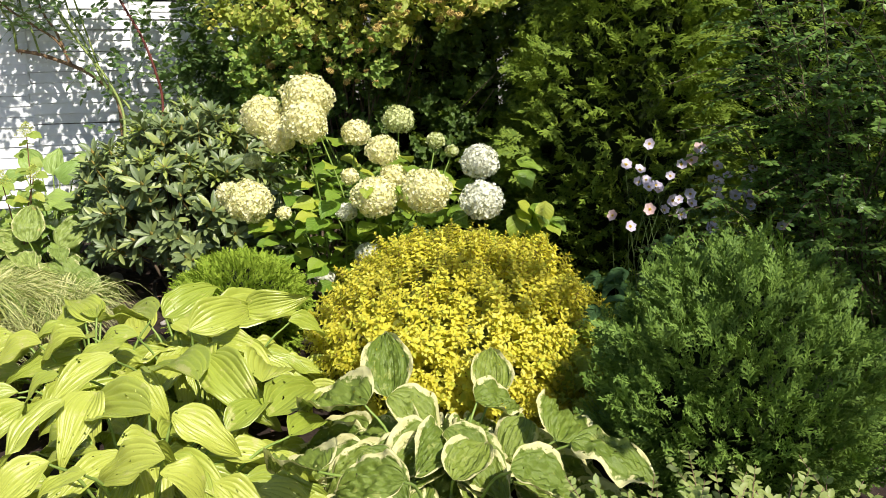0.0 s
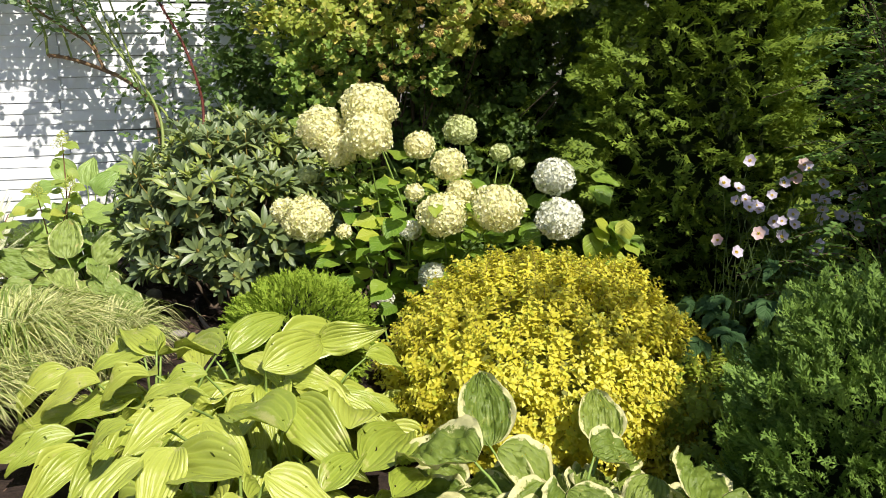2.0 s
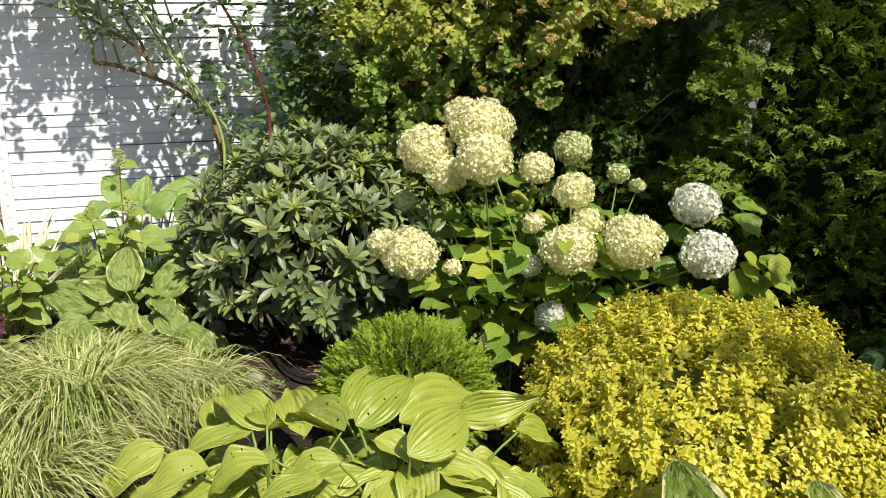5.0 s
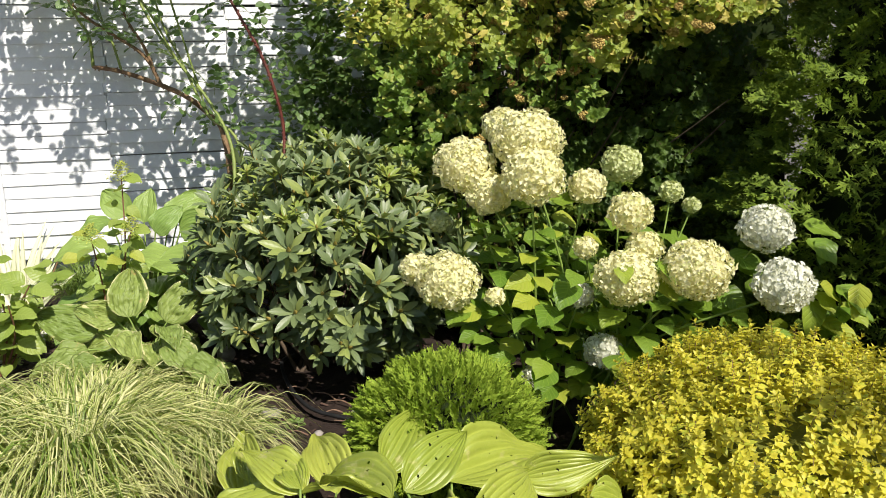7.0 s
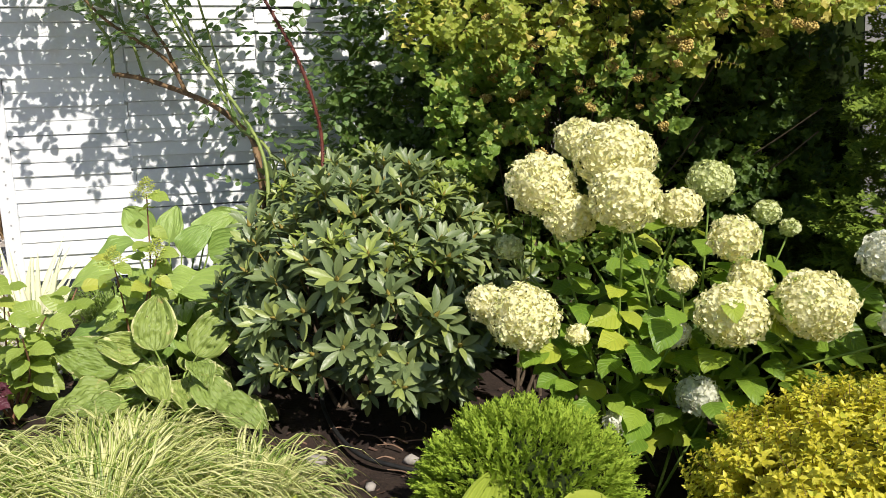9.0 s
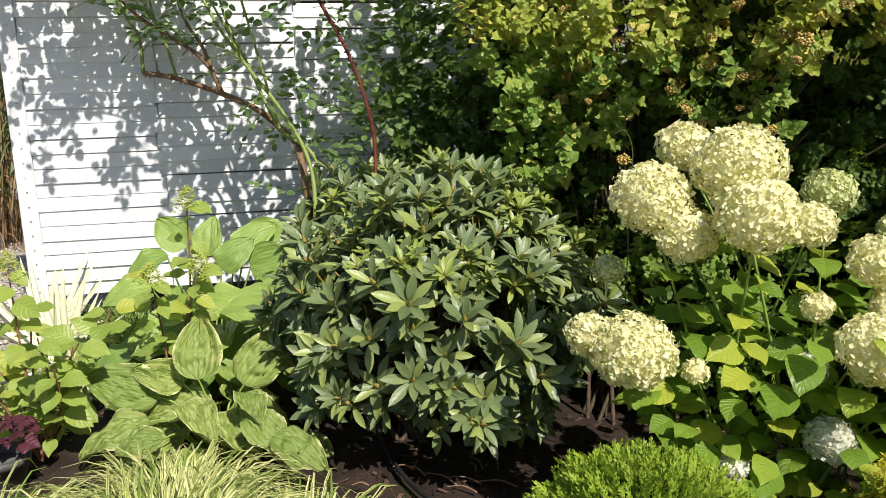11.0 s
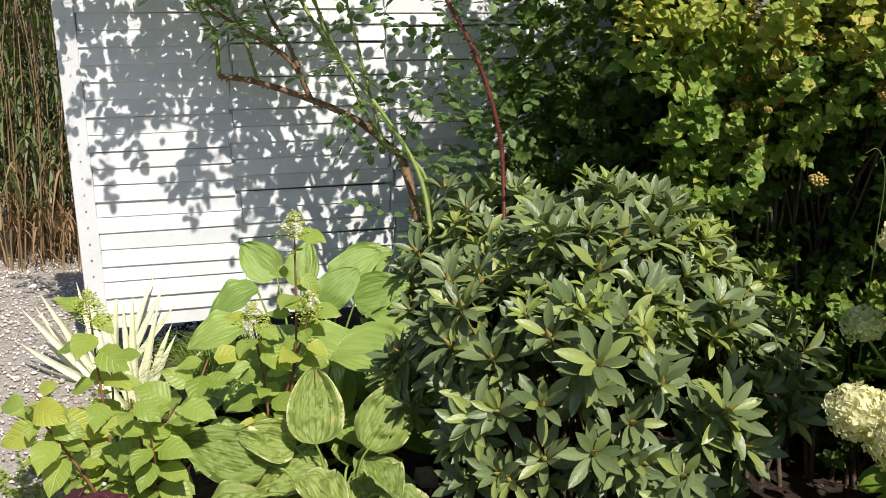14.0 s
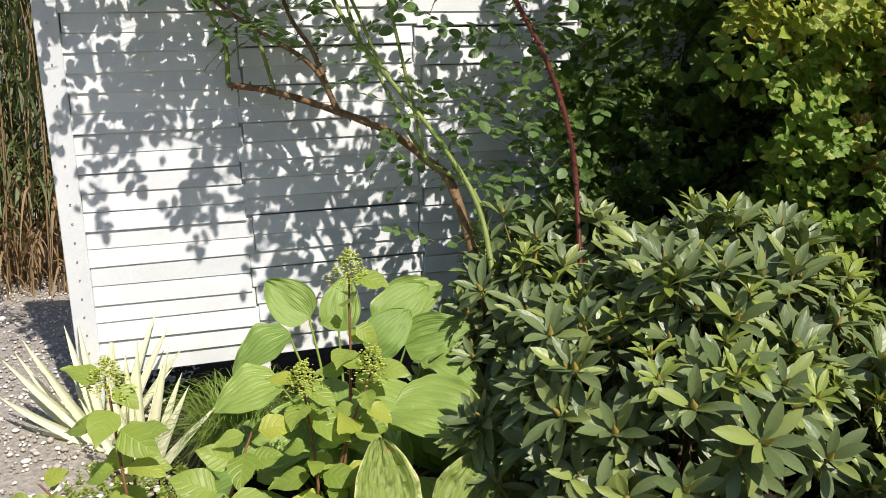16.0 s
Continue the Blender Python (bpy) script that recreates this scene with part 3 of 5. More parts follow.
def jitter(v, s):
    return Vector(v) + Vector((rnd(-s, s), rnd(-s, s), rnd(-s, s)))


def spread_leaves(parent, kinds, mats, poses, cap=300, near=(-0.9, 1.2, 1.0), rest="foliage"):
    """Shoots: the leaves of the nearest ones as parts of their own, all the others joined."""
    n = Vector(near)
    poses = sorted(poses, key=lambda m: (m.translation - n).length)
    me = kinds[0].leaf.mesh("leaf", mats[:1])
    g, rows = Geo(), [[] for _ in kinds]
    for i, m in enumerate(poses):
        k = int(RNG.integers(len(kinds)))
        if cap > 0:
            g.put(kinds[k].bare, mats_np([m]))
            for a in kinds[k].single:
                placed("leaf", me, m @ a, parent)
            cap -= len(kinds[k].single)
        else:
            rows[k].append(m)
    for kind, ms in zip(kinds, rows):
        g.put(kind, mats_np(ms))
    part(rest, g, mats, parent, kind="stuff")


# ---- hostas ----
def hosta(name, place, label, rows, leaf_kinds, mat, width, extra, reach, top, least=0.14):
    """rows: base and tip of each outer blade. Extra blades fill the clump below them."""
    ob = thing(name, place, label, "hosta")
    kinds = [k.mesh("leaf", [mat]) for k in leaf_kinds]
    todo = [(Vector(a[:3]), Vector(a[3:]), 1.0) for a in rows]
    c = Vector(place)
    for i in range(extra):
        a, d = i * 2.4 + rnd(-.3, .3), rnd(0.08, 0.9)
        out = Vector((math.cos(a) * reach[0], math.sin(a) * reach[1], 0))
        b = c + out * d + Vector((0, 0, top * (0.82 - 0.5 * d) * rnd(.75, 1.0)))
        t = b + out.normalized() * rnd(least, least + .06) + Vector((0, 0, rnd(-.07, .02)))
        todo.append((b, t, 0.9))
    stalks = Geo()
    for b, t, s in todo:
        way = t - b
        size = max(least, way.length) * 1.12
        up = Vector((0.12, -0.42, 1)) if way.z < 0.05 else Vector((0.1, -1.0, 0.75))
        k = int(RNG.integers(len(kinds)))
        placed("leaf", kinds[k], aim(b, way, jitter(up, .22), (size * width / 0.6 * rnd(.92, 1.1), size, size)), ob)
        foot = c + Vector((b.x - c.x, b.y - c.y, 0)) * 0.25
        foot.z = 0.0
        mid = foot.lerp(b, 0.6) + Vector((0, 0, 0.05))
        s = Geo()
        tube(s, curve([foot, mid, b + way * 0.03 - Vector((0, 0, 0.003))], 4), 0.006, 0.0035, 5)
        part("stalk", s, STALK, ob)
    return ob


LANCE = [blade_grid(1, 0.5, lance, 36, 14, f, d, 0.006, 9, w, s, twist=tw, pucker=0.03) for d, w, s, f, tw in ((0.8, 0.035, 1, .4, .4), (1.3, 0.045, 2, .3, -.5), (0.5, 0.03, 3, .6, .25), (1.6, 0.05, 4, .35, -.7), (1.0, 0.045, 8, .65, .7), (0.7, 0.05, 12, .25, -.9))]
HEART = [blade_grid(1, 0.72, heart, 32, 30, 0.14, d, 0.016, 8, w, s, cup=c, pucker=0.09, bullate=0.028) for d, w, s, c in ((0.4, 0.04, 5, 0.6), (0.9, 0.06, 6, -0.3), (0.25, 0.045, 7, 0.9), (1.3, 0.06, 9, 0.2))]
RIBBED = [blade_grid(1, 0.72, heart, 40, 16, 0.16, d, 0.010, 10, w, s, cup=c, pucker=0.03) for d, w, s, c in ((0.5, 0.03, 21, 0.25), (0.9, 0.04, 22, -0.1), (0.3, 0.03, 23, 0.4))]
LIME_FAR = [
    (-0.85, 2.77, 0.42, -0.62, 2.92, 0.55), (-0.72, 3.02, 0.43, -0.51, 2.97, 0.5), (-0.7, 2.36, 0.4, -0.95, 2.61, 0.44), (-0.55, 2.55, 0.33, -0.54, 2.87, 0.44),
    (-0.72, 2.52, 0.42, -0.52, 2.3, 0.36), (-1.01, 2.98, 0.4, -0.85, 3.12, 0.54), (-0.49, 2.35, 0.3, -0.35, 2.67, 0.38), (-0.98, 2.46, 0.42, -1.1, 2.28, 0.38),
    (-1.07, 2.99, 0.38, -1.21, 3.01, 0.42), (-0.55, 3.0, 0.4, -0.4, 3.09, 0.34), (-1.21, 2.84, 0.36, -1.47, 2.92, 0.28), (-1.16, 2.46, 0.36, -1.32, 2.42, 0.3),
    (-0.94, 2.44, 0.38, -0.77, 2.33, 0.33), (-1.02, 2.75, 0.40, -1.16, 2.72, 0.38), (-0.95, 2.9, 0.40, -0.80, 2.83, 0.36),
    (-1.09, 3.32, 0.27, -0.963, 3.53, 0.438), (-0.90, 3.22, 0.31, -0.575, 3.48, 0.343)]
LIME_NEAR = [
    (-0.75, 2.11, 0.4, -1.02, 2.25, 0.36), (-1.01, 2.17, 0.4, -1.14, 1.98, 0.32), (-0.95, 2.24, 0.4, -0.97, 2.03, 0.33), (-0.71, 2.16, 0.38, -0.52, 2.12, 0.32),
    (-0.64, 1.89, 0.38, -0.86, 1.91, 0.33), (-0.92, 1.89, 0.36, -1.03, 1.78, 0.3), (-0.64, 1.85, 0.36, -0.46, 1.93, 0.3), (-0.58, 2.23, 0.3, -0.5, 2.36, 0.36),
    (-0.81, 1.84, 0.36, -0.98, 1.80, 0.3), (-0.40, 2.22, 0.30, -0.30, 2.42, 0.33), (-0.78, 1.95, 0.38, -0.60, 2.05, 0.34)]
hosta("hosta", (-0.85, 2.92, 0.0), "lime green hosta clump with ribbed lance-shaped leaves", LIME_FAR, LANCE, LIME_HOSTA, 0.48, 84, (0.48, 0.36), 0.47, 0.19)
hosta("hosta", (-0.78, 2.15, 0.0), "lime green hosta clump with slug-eaten leaves", LIME_NEAR, LANCE, LIME_HOSTA, 0.48, 64, (0.52, 0.42), 0.40, 0.19)
LIME_SIDE = [
    (-1.21, 2.77, 0.38, -1.41, 2.75, 0.34), (-1.31, 3.02, 0.36, -1.6, 2.96, 0.3), (-1.56, 2.97, 0.31, -1.80, 2.81, 0.22), (-1.04, 2.94, 0.4, -1.26, 3.18, 0.38), (-1.26, 3.03, 0.36, -1.46, 3.15, 0.46),
    (-1.27, 3.01, 0.38, -1.37, 3.15, 0.44), (-1.38, 2.8, 0.34, -1.62, 2.79, 0.28), (-1.06, 2.69, 0.38, -1.28, 2.67, 0.34), (-1.44, 3.18, 0.3, -1.49, 3.33, 0.40),
    (-1.46, 3.24, 0.20, -1.555, 3.49, 0.335), (-1.22, 3.34, 0.19, -1.335, 3.59, 0.30)]
hosta("hosta", (-1.25, 2.90, 0.0), "lime green hosta clump with drooping pointed leaves", LIME_SIDE, LANCE, LIME_HOSTA, 0.48, 40, (0.42, 0.28), 0.38, 0.19)
EDGED = [
    (-0.14, 2.54, 0.30, -0.17, 2.70, 0.46), (0.19, 2.57, 0.30, 0.19, 2.71, 0.42), (0.34, 2.13, 0.36, 0.43, 2.33, 0.47), (0.38, 2.13, 0.36, 0.60, 2.05, 0.38),
    (-0.19, 2.28, 0.38, -0.39, 2.44, 0.33), (-0.13, 2.36, 0.38, 0.06, 2.28, 0.34), (-0.04, 2.26, 0.3, -0.22, 2.40, 0.25), (0.04, 2.22, 0.34, 0.16, 2.15, 0.28),
    (-0.06, 1.87, 0.36, -0.23, 1.91, 0.32), (0.2, 1.95, 0.36, 0.37, 1.99, 0.3), (-0.27, 1.90, 0.36, -0.40, 2.08, 0.3), (0.13, 2.39, 0.36, 0.28, 2.50, 0.33),
    (0.27, 2.28, 0.36, 0.20, 2.15, 0.3), (-0.18, 2.08, 0.33, -0.05, 1.99, 0.28), (0.06, 2.00, 0.30, 0.14, 2.12, 0.35)]
hosta("hosta", (0.06, 2.26, 0.0), "cream-edged variegated hosta with puckered round leaves", EDGED, HEART, EDGED_HOSTA, 0.60, 78, (0.46, 0.40), 0.42, 0.16)
WORN = [
    (-2.32, 4.6, 0.31, -2.34, 4.68, 0.51), (-2.17, 4.65, 0.28, -2.05, 4.72, 0.48), (-2.46, 4.6, 0.24, -2.67, 4.5, 0.35), (-2.46, 4.5, 0.19, -2.67, 4.38, 0.18),
    (-2.35, 4.5, 0.25, -2.20, 4.36, 0.22), (-2.1, 4.45, 0.24, -1.94, 4.34, 0.22), (-2.39, 4.65, 0.28, -2.53, 4.58, 0.34), (-2.14, 4.55, 0.29, -2.06, 4.43, 0.27),
    (-2.0, 4.4, 0.2, -1.82, 4.3, 0.2), (-2.38, 4.40, 0.17, -2.50, 4.34, 0.18)]
hosta("hosta", (-2.25, 4.66, 0.0), "blotched cream-edged hosta with brown-spotted holed leaves", WORN, HEART, WORN_HOSTA, 0.54, 26, (0.36, 0.30), 0.29, 0.15)
PALE = [
    (-2.33, 5.0, 0.48, -2.06, 4.9, 0.5), (-2.45, 5.05, 0.49, -2.23, 4.95, 0.53), (-2.3, 5.25, 0.59, -2.12, 5.2, 0.67), (-2.39, 5.35, 0.62, -2.26, 5.35, 0.78),
    (-2.52, 5.35, 0.6, -2.51, 5.38, 0.77), (-2.67, 5.3, 0.61, -2.85, 5.2, 0.57), (-2.67, 5.1, 0.52, -2.84, 5.0, 0.52), (-2.41, 5.2, 0.58, -2.31, 5.18, 0.72),
    (-2.23, 5.2, 0.57, -2.1, 5.08, 0.6), (-2.37, 5.45, 0.64, -2.2, 5.45, 0.74), (-2.62, 5.4, 0.63, -2.76, 5.42, 0.74), (-2.55, 5.12, 0.52, -2.5, 4.97, 0.49)]
hosta("hosta", (-2.45, 5.25, 0.0), "tall pale green hosta with broad ribbed leaves", PALE, RIBBED, PALE_HOSTA, 0.60, 46, (0.40, 0.32), 0.56, 0.17)


# ---- rhododendron ----
def whorl(leaf, seed):
    r = np.random.default_rng(seed)
    g = Geo()
    n = int(r.integers(7, 9))
    for i in range(n):
        a = i * 2 * math.pi / n + r.uniform(-.25, .25)
        e = r.uniform(0.45, 1.2)
        out = Vector((math.cos(a), 0, math.sin(a)))
        leaf_at(g, leaf, out * 0.004, out * math.cos(e) + Vector((0, 1, 0)) * math.sin(e), Vector((0, 1, 0)), r.uniform(.8, 1.12))
    for i in range(3):
        a = i * 2.1 + 1
        out = Vector((math.cos(a), 0, math.sin(a)))
        leaf_at(g, leaf, Vector((0, -0.02, 0)), out * .96 - Vector((0, .1, 0)), Vector((0, 1, 0)), r.uniform(.85, 1.1))
    tube(g, [(0, -0.10, 0.01), (0, -0.04, 0), (0, 0.006, 0)], 0.003, 0.003, 4, 1)
    tube(g, [(0, 0.004, 0), (0, 0.010, 0)], 0.004, 0.0085, 6, 1)
    tube(g, [(0, 0.010, 0), (0, 0.024, 0), (0, 0.040, 0)], 0.0085, 0.0012, 6, 1)
    return g


def rhododendron():
    ob = thing("rhododendron", (-1.5, 4.78, 0), "rhododendron bush with dark leathery leaf whorls and yellow buds", "shrub")
    leaf = blade_grid(0.098, 0.029, oblong, 4, 7, 0.3, 0.38)
    kinds = [whorl(leaf, s) for s in range(6)]
    poses = []
    dome = shell(400, (-1.45, 4.86, 0.54), (0.53, 0.52, 0.50), -0.62, rough=0.16, inner=0.22) + shell(200, (-1.80, 5.40, 0.53), (0.38, 0.34, 0.48), -0.6, rough=0.14, inner=0.22)
    for p, w in dome:
        w = (w * 0.6 + Vector((0.05, -0.22, 0.6))).normalized()
        poses.append(aim(p, jitter(w, .25), jitter((1, 0, 0), 1), rnd(.85, 1.15)))
    for k in range(26):
        g = Geo()
        a = k * 2.4
        d = rnd(.25, .95)
        end = Vector((-1.54 + .48 * d * math.cos(a), 4.90 + .48 * d * math.sin(a), rnd(.35, .9) * (1.25 - .5 * d)))
        tube(g, curve([(-1.54 + rnd(-.08, .08), 4.92 + rnd(-.08, .08), -0.02), (-1.54 + .25 * d * math.cos(a), 4.9 + .24 * d * math.sin(a), .25), end], 4), 0.012, 0.004, 5)
        part("branch", g, BARK, ob)
    spread(ob, "leaf_whorl", kinds, [RHODO, RHODO_BUD], poses, 300)
    fresh = [k.mesh("leaf_whorl", [YOUNG_RHODO, RHODO_BUD]) for k in kinds[:2]]
    for p, w in shell(42, (-1.45, 4.86, 0.56), (0.53, 0.52, 0.52), 0.35, rough=0.16) + shell(12, (-1.78, 5.36, 0.53), (0.38, 0.34, 0.48), 0.1, rough=0.14):
        placed("leaf_whorl", fresh[int(rnd(0, 1.99))], aim(p, jitter(w * .4 + Vector((0, -.1, .8)), .15), jitter((1, 0, 0), 1), rnd(.5, .75)), ob, "fresh yellow-green leaf whorl")


rhododendron()


# ---- smooth hydrangea ----
def ball_geo():
    bm = bmesh.new()
    bmesh.ops.create_icosphere(bm, subdivisions=2, radius=1)
    v, t = [p.co[:] for p in bm.verts], [[p.index for p in f.verts] for f in bm.faces]
    bm.free()
    return Geo().add(v, None, t)


pebble_ball = ball_geo()


def flower_head(r, seed):
    g = Geo()
    rr = np.random.default_rng(seed)
    petal = Geo().add([(0, 0, 0), (0.0052, 0.0035, 0.0022), (0.0062, 0.0090, 0.0012), (0, 0.0135, -0.0012), (-0.0062, 0.0090, 0.0012), (-0.0052, 0.0035, 0.0022)], [(0, 1, 2, 3), (0, 3, 4, 5)])
    floret = Geo()
    for k in range(4):
        floret.put(petal, [np.array(Matrix.Rotation(k * math.pi / 2, 4, "Z") @ Matrix.Rotation(0.25, 4, "X"))])
    n = int(1050 * (r / 0.11) ** 2)
    ms, dull = [], []
    for i in range(n):
        z = 1 - 2 * (i + .5) / n
        a = i * 2.39996
        s = math.sqrt(1 - z * z)
        d = Vector((s * math.cos(a), s * math.sin(a), z))
        lump = 1 + 0.16 * noise.noise(d * 2.3 + Vector((seed, 0, 0))) + 0.06 * noise.noise(d * 6.5 + Vector((0, seed, 0))) + rr.uniform(-.09, .05)
        p = Vector((d.x, d.y, d.z * 0.88)) * r * lump
        w = (d + Vector(rr.uniform(-1.0, 1.0, 3))).normalized()
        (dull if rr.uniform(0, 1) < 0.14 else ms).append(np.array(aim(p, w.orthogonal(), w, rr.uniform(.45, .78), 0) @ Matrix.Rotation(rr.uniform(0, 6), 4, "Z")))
    g.put(pebble_ball, [np.diag((r * .84, r * .84, r * .74, 1))])
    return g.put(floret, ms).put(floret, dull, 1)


def hydrangea():
    base = Vector((-0.36, 4.2, 0))
    ob = thing("hydrangea", base, "smooth hydrangea bush with large creamy white flower globes", "shrub")
    heads = [
        (-0.88, 4.08, 1.1, 0.113), (-0.66, 4.05, 1.2, 0.128), (-0.65, 3.9, 1.09, 0.111), (-0.79, 4.02, 1.01, 0.085), (-0.43, 4.1, 1.04, 0.073),
        (-0.29, 3.98, 0.97, 0.081), (-0.24, 4.43, 1.1, 0.085), (-0.04, 4.4, 1.0, 0.05), (0.05, 4.4, 0.95, 0.037), (-0.92, 3.95, 0.7, 0.118),
        (-0.75, 3.95, 0.65, 0.037), (-0.31, 3.87, 0.76, 0.11), (-0.45, 3.95, 0.67, 0.05), (-0.07, 3.87, 0.8, 0.123), (-0.23, 3.97, 0.85, 0.066),
        (-0.44, 3.97, 0.84, 0.044), (0.18, 3.95, 0.94, 0.094), (0.19, 3.77, 0.78, 0.102), (-0.34, 4.0, 0.45, 0.073), (-0.57, 4.1, 0.31, 0.05), (-0.96, 4.2, 0.87, 0.047),
        (-0.73, 4.36, 1.23, 0.085), (-1.03, 4.02, 0.72, 0.07)]
    leaf_kinds = [blade_grid(0.12, 0.088, ovate, 8, 8, 0.12, d, 0.0, 0, 0.004, s).mesh("leaf", [HYDRA]) for d, s in ((0.5, 1), (0.8, 2), (0.3, 3))]
    for i, (x, y, z, r) in enumerate(heads):
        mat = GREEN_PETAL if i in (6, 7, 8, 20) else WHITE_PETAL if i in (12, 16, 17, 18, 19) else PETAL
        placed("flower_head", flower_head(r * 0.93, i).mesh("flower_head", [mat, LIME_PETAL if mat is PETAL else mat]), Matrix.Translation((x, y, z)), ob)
        foot = base + Vector((rnd(-.22, .22), rnd(-.15, .15), 0))
        tip = Vector((x, y, z - r * 0.3))
        run = curve([foot, foot.lerp(tip, 0.5) + Vector((0, 0.05, 0.08)), tip], 5)
        s = Geo()
        tube(s, run, 0.006, 0.0035, 6)
        part("stem", s, STALK, ob)
        for f in (0.35, 0.5, 0.63, 0.76, 0.87):
            p = run[int(f * (len(run) - 1))]
            a0 = rnd(0, 3.14)
            for side in (0, math.pi):
                a = a0 + side + rnd(-.3, .3)
                out = Vector((math.cos(a), math.sin(a) - 0.15, rnd(-0.25, 0.3)))
                q = p + out.normalized() * 0.035
                placed("leaf", leaf_kinds[int(rnd(0, 2.99))], aim(q, out, jitter((0.1, -0.35, 1), .3), rnd(.65, 1.15)), ob)
    for _ in range(95):
        a, d = rnd(0, 6.28), math.sqrt(rnd(0.1, 1))
        p = Vector((-0.33 + .60 * d * math.cos(a), 4.08 + .30 * d * math.sin(a), rnd(.15, .95) * (1.1 - .25 * d)))
        out = Vector((math.cos(a), math.sin(a) - .4, rnd(-.4, .2)))
        placed("leaf", leaf_kinds[int(rnd(0, 2.99))], aim(p, out, jitter((0.1, -0.5, 1), .3), rnd(.7, 1.2)), ob)
    dry = Geo()
    tube(dry, curve([(-.85, 4.4, .5), (-.88, 4.35, 1.0), (-.89, 4.33, 1.20), (-.92, 4.32, 1.27), (-.95, 4.32, 1.26)], 5), .0022, .001, 5)
    part("bare_stalk", dry, DARK_STALK, ob, "thin bent bare stalk")
    for p in ((0.34, 3.9, .72), (0.42, 4.0, .62), (0.30, 3.98, .58), (0.46, 3.92, .80), (0.38, 4.05, .9), (0.27, 3.86, .5), (.40, 3.82, .55), (.5, 4.02, .7)):
        for k in range(3):
            out = Vector((rnd(-.2, 1), rnd(-1, .1), rnd(-.5, .1)))
            placed("leaf", leaf_kinds[k], aim(jitter(p, .05), out, (0.2, -0.5, 1), rnd(.9, 1.3)), ob)


hydrangea()


# ---- golden spirea mound ----
def golden_spirea():
    ob = thing("golden_spirea", (0.12, 3.38, 0), "clipped golden yellow spirea mound", "shrub")
    leaf = blade_grid(0.032, 0.0175, ovate, 2, 3, 0.3, 0.5)
    kinds = [sprig(leaf, 10, 0.048, s, 0.30, (0.75, 1.2), 0.0012) for s in range(6)]
    poses = []
    for p, w in shell(4000, (0.12, 3.38, 0.22), (0.61, 0.68, 0.46), -0.45, rough=0.07, inner=0.13, bump_scale=6):
        w = (w * 0.8 + Vector((0.05, -0.1, .35))).normalized()
        poses.append(aim(p - w * 0.03, jitter(w, .35), jitter((0, 0, 1), 1), rnd(.8, 1.25)))
    part("inner_foliage", core((0.12, 3.38, 0.2), (0.49, 0.55, 0.37)), SHADE_HULL_GOLD, ob, kind="stuff")
    spread_leaves(ob, kinds, [GOLD, TWIG], poses, 300)
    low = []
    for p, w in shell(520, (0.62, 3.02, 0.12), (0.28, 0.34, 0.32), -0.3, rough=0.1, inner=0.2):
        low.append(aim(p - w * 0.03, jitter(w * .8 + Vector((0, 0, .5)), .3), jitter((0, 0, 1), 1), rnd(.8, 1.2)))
    spread_leaves(ob, kinds, [GOLD_SHADED, TWIG], low, 0, rest="lower_foliage")


golden_spirea()


# ---- thujas ----
def spray(seed, length=0.13, n=6, reach=0.5, opening=0.65, half=0.0027, stubs=2):
    """A flat fan of scale foliage along y: an axis, side branchlets and their short twigs."""
    r = np.random.default_rng(seed)
    g = Geo()

    def strip(a, b, w, bend):
        d = (b - a).normalized()
        s = Vector((d.y, -d.x, r.uniform(-.4, .4))) * w
        m = a.lerp(b, .6) + Vector((0, 0, bend))
        g.add([a - s * .55, a + s * .55, m + s, m - s, b], [(0, 1, 2, 3)], [(3, 2, 4)])

    bow = r.uniform(-.12, .12) * length
    axis = [Vector((bow * f * f, f * length, 0.10 * length * math.sin(f * 2.6) - 0.12 * length * f * f)) for f in np.linspace(0, 1, n + 2)]
    for a, b in zip(axis[:-2:2], axis[2::2]):
        strip(a, b + (b - a) * .15, half * 1.15, 0)
    strip(axis[-3], axis[-1], half, 0)
    for i in range(1, n + 1):
        f = i / (n + 1)
        for side in (-1, 1):
            L = length * reach * (1.12 - 0.75 * f) * r.uniform(.7, 1.15)
            t = opening * r.uniform(.8, 1.2)
            a = axis[i] - Vector((0, length / n * r.uniform(0, .5), 0))
            d = Vector((side * math.sin(t), math.cos(t), r.uniform(-.28, .18)))
            strip(a, a + d * L, half, L * .06)
            for k in range(stubs):
                b = a + d * L * (.35 + .55 * k / stubs)
                for s2 in (-1, 1):
                    t2 = t + s2 * r.uniform(.5, .75)
                    e = Vector((side * math.sin(t2), math.cos(t2), r.uniform(-.3, .3)))
                    strip(b, b + e * L * r.uniform(.26, .42), half * .9, 0)
    return g


def fan_poses(pts, upward, size, spread_by=0.35, across=0.0):
    """Fans that point outward, up by a share, and to either side by as much as across."""
    out = []
    for p, w in pts:
        level = Vector((-w.y, w.x, 0))
        f = (w * (1 - upward) + Vector((0, 0, upward))).normalized() + level * rnd(-across, across)
        f = jitter(f, spread_by)
        side = w * (0.7 + across) + Vector((rnd(-.6, .6), rnd(-.6, .6), 0.65 + rnd(-.4, .4)))
        out.append(aim(p - f.normalized() * 0.05, f, side if side.length > .1 else (1, 0, 0), rnd(*size)))
    return out


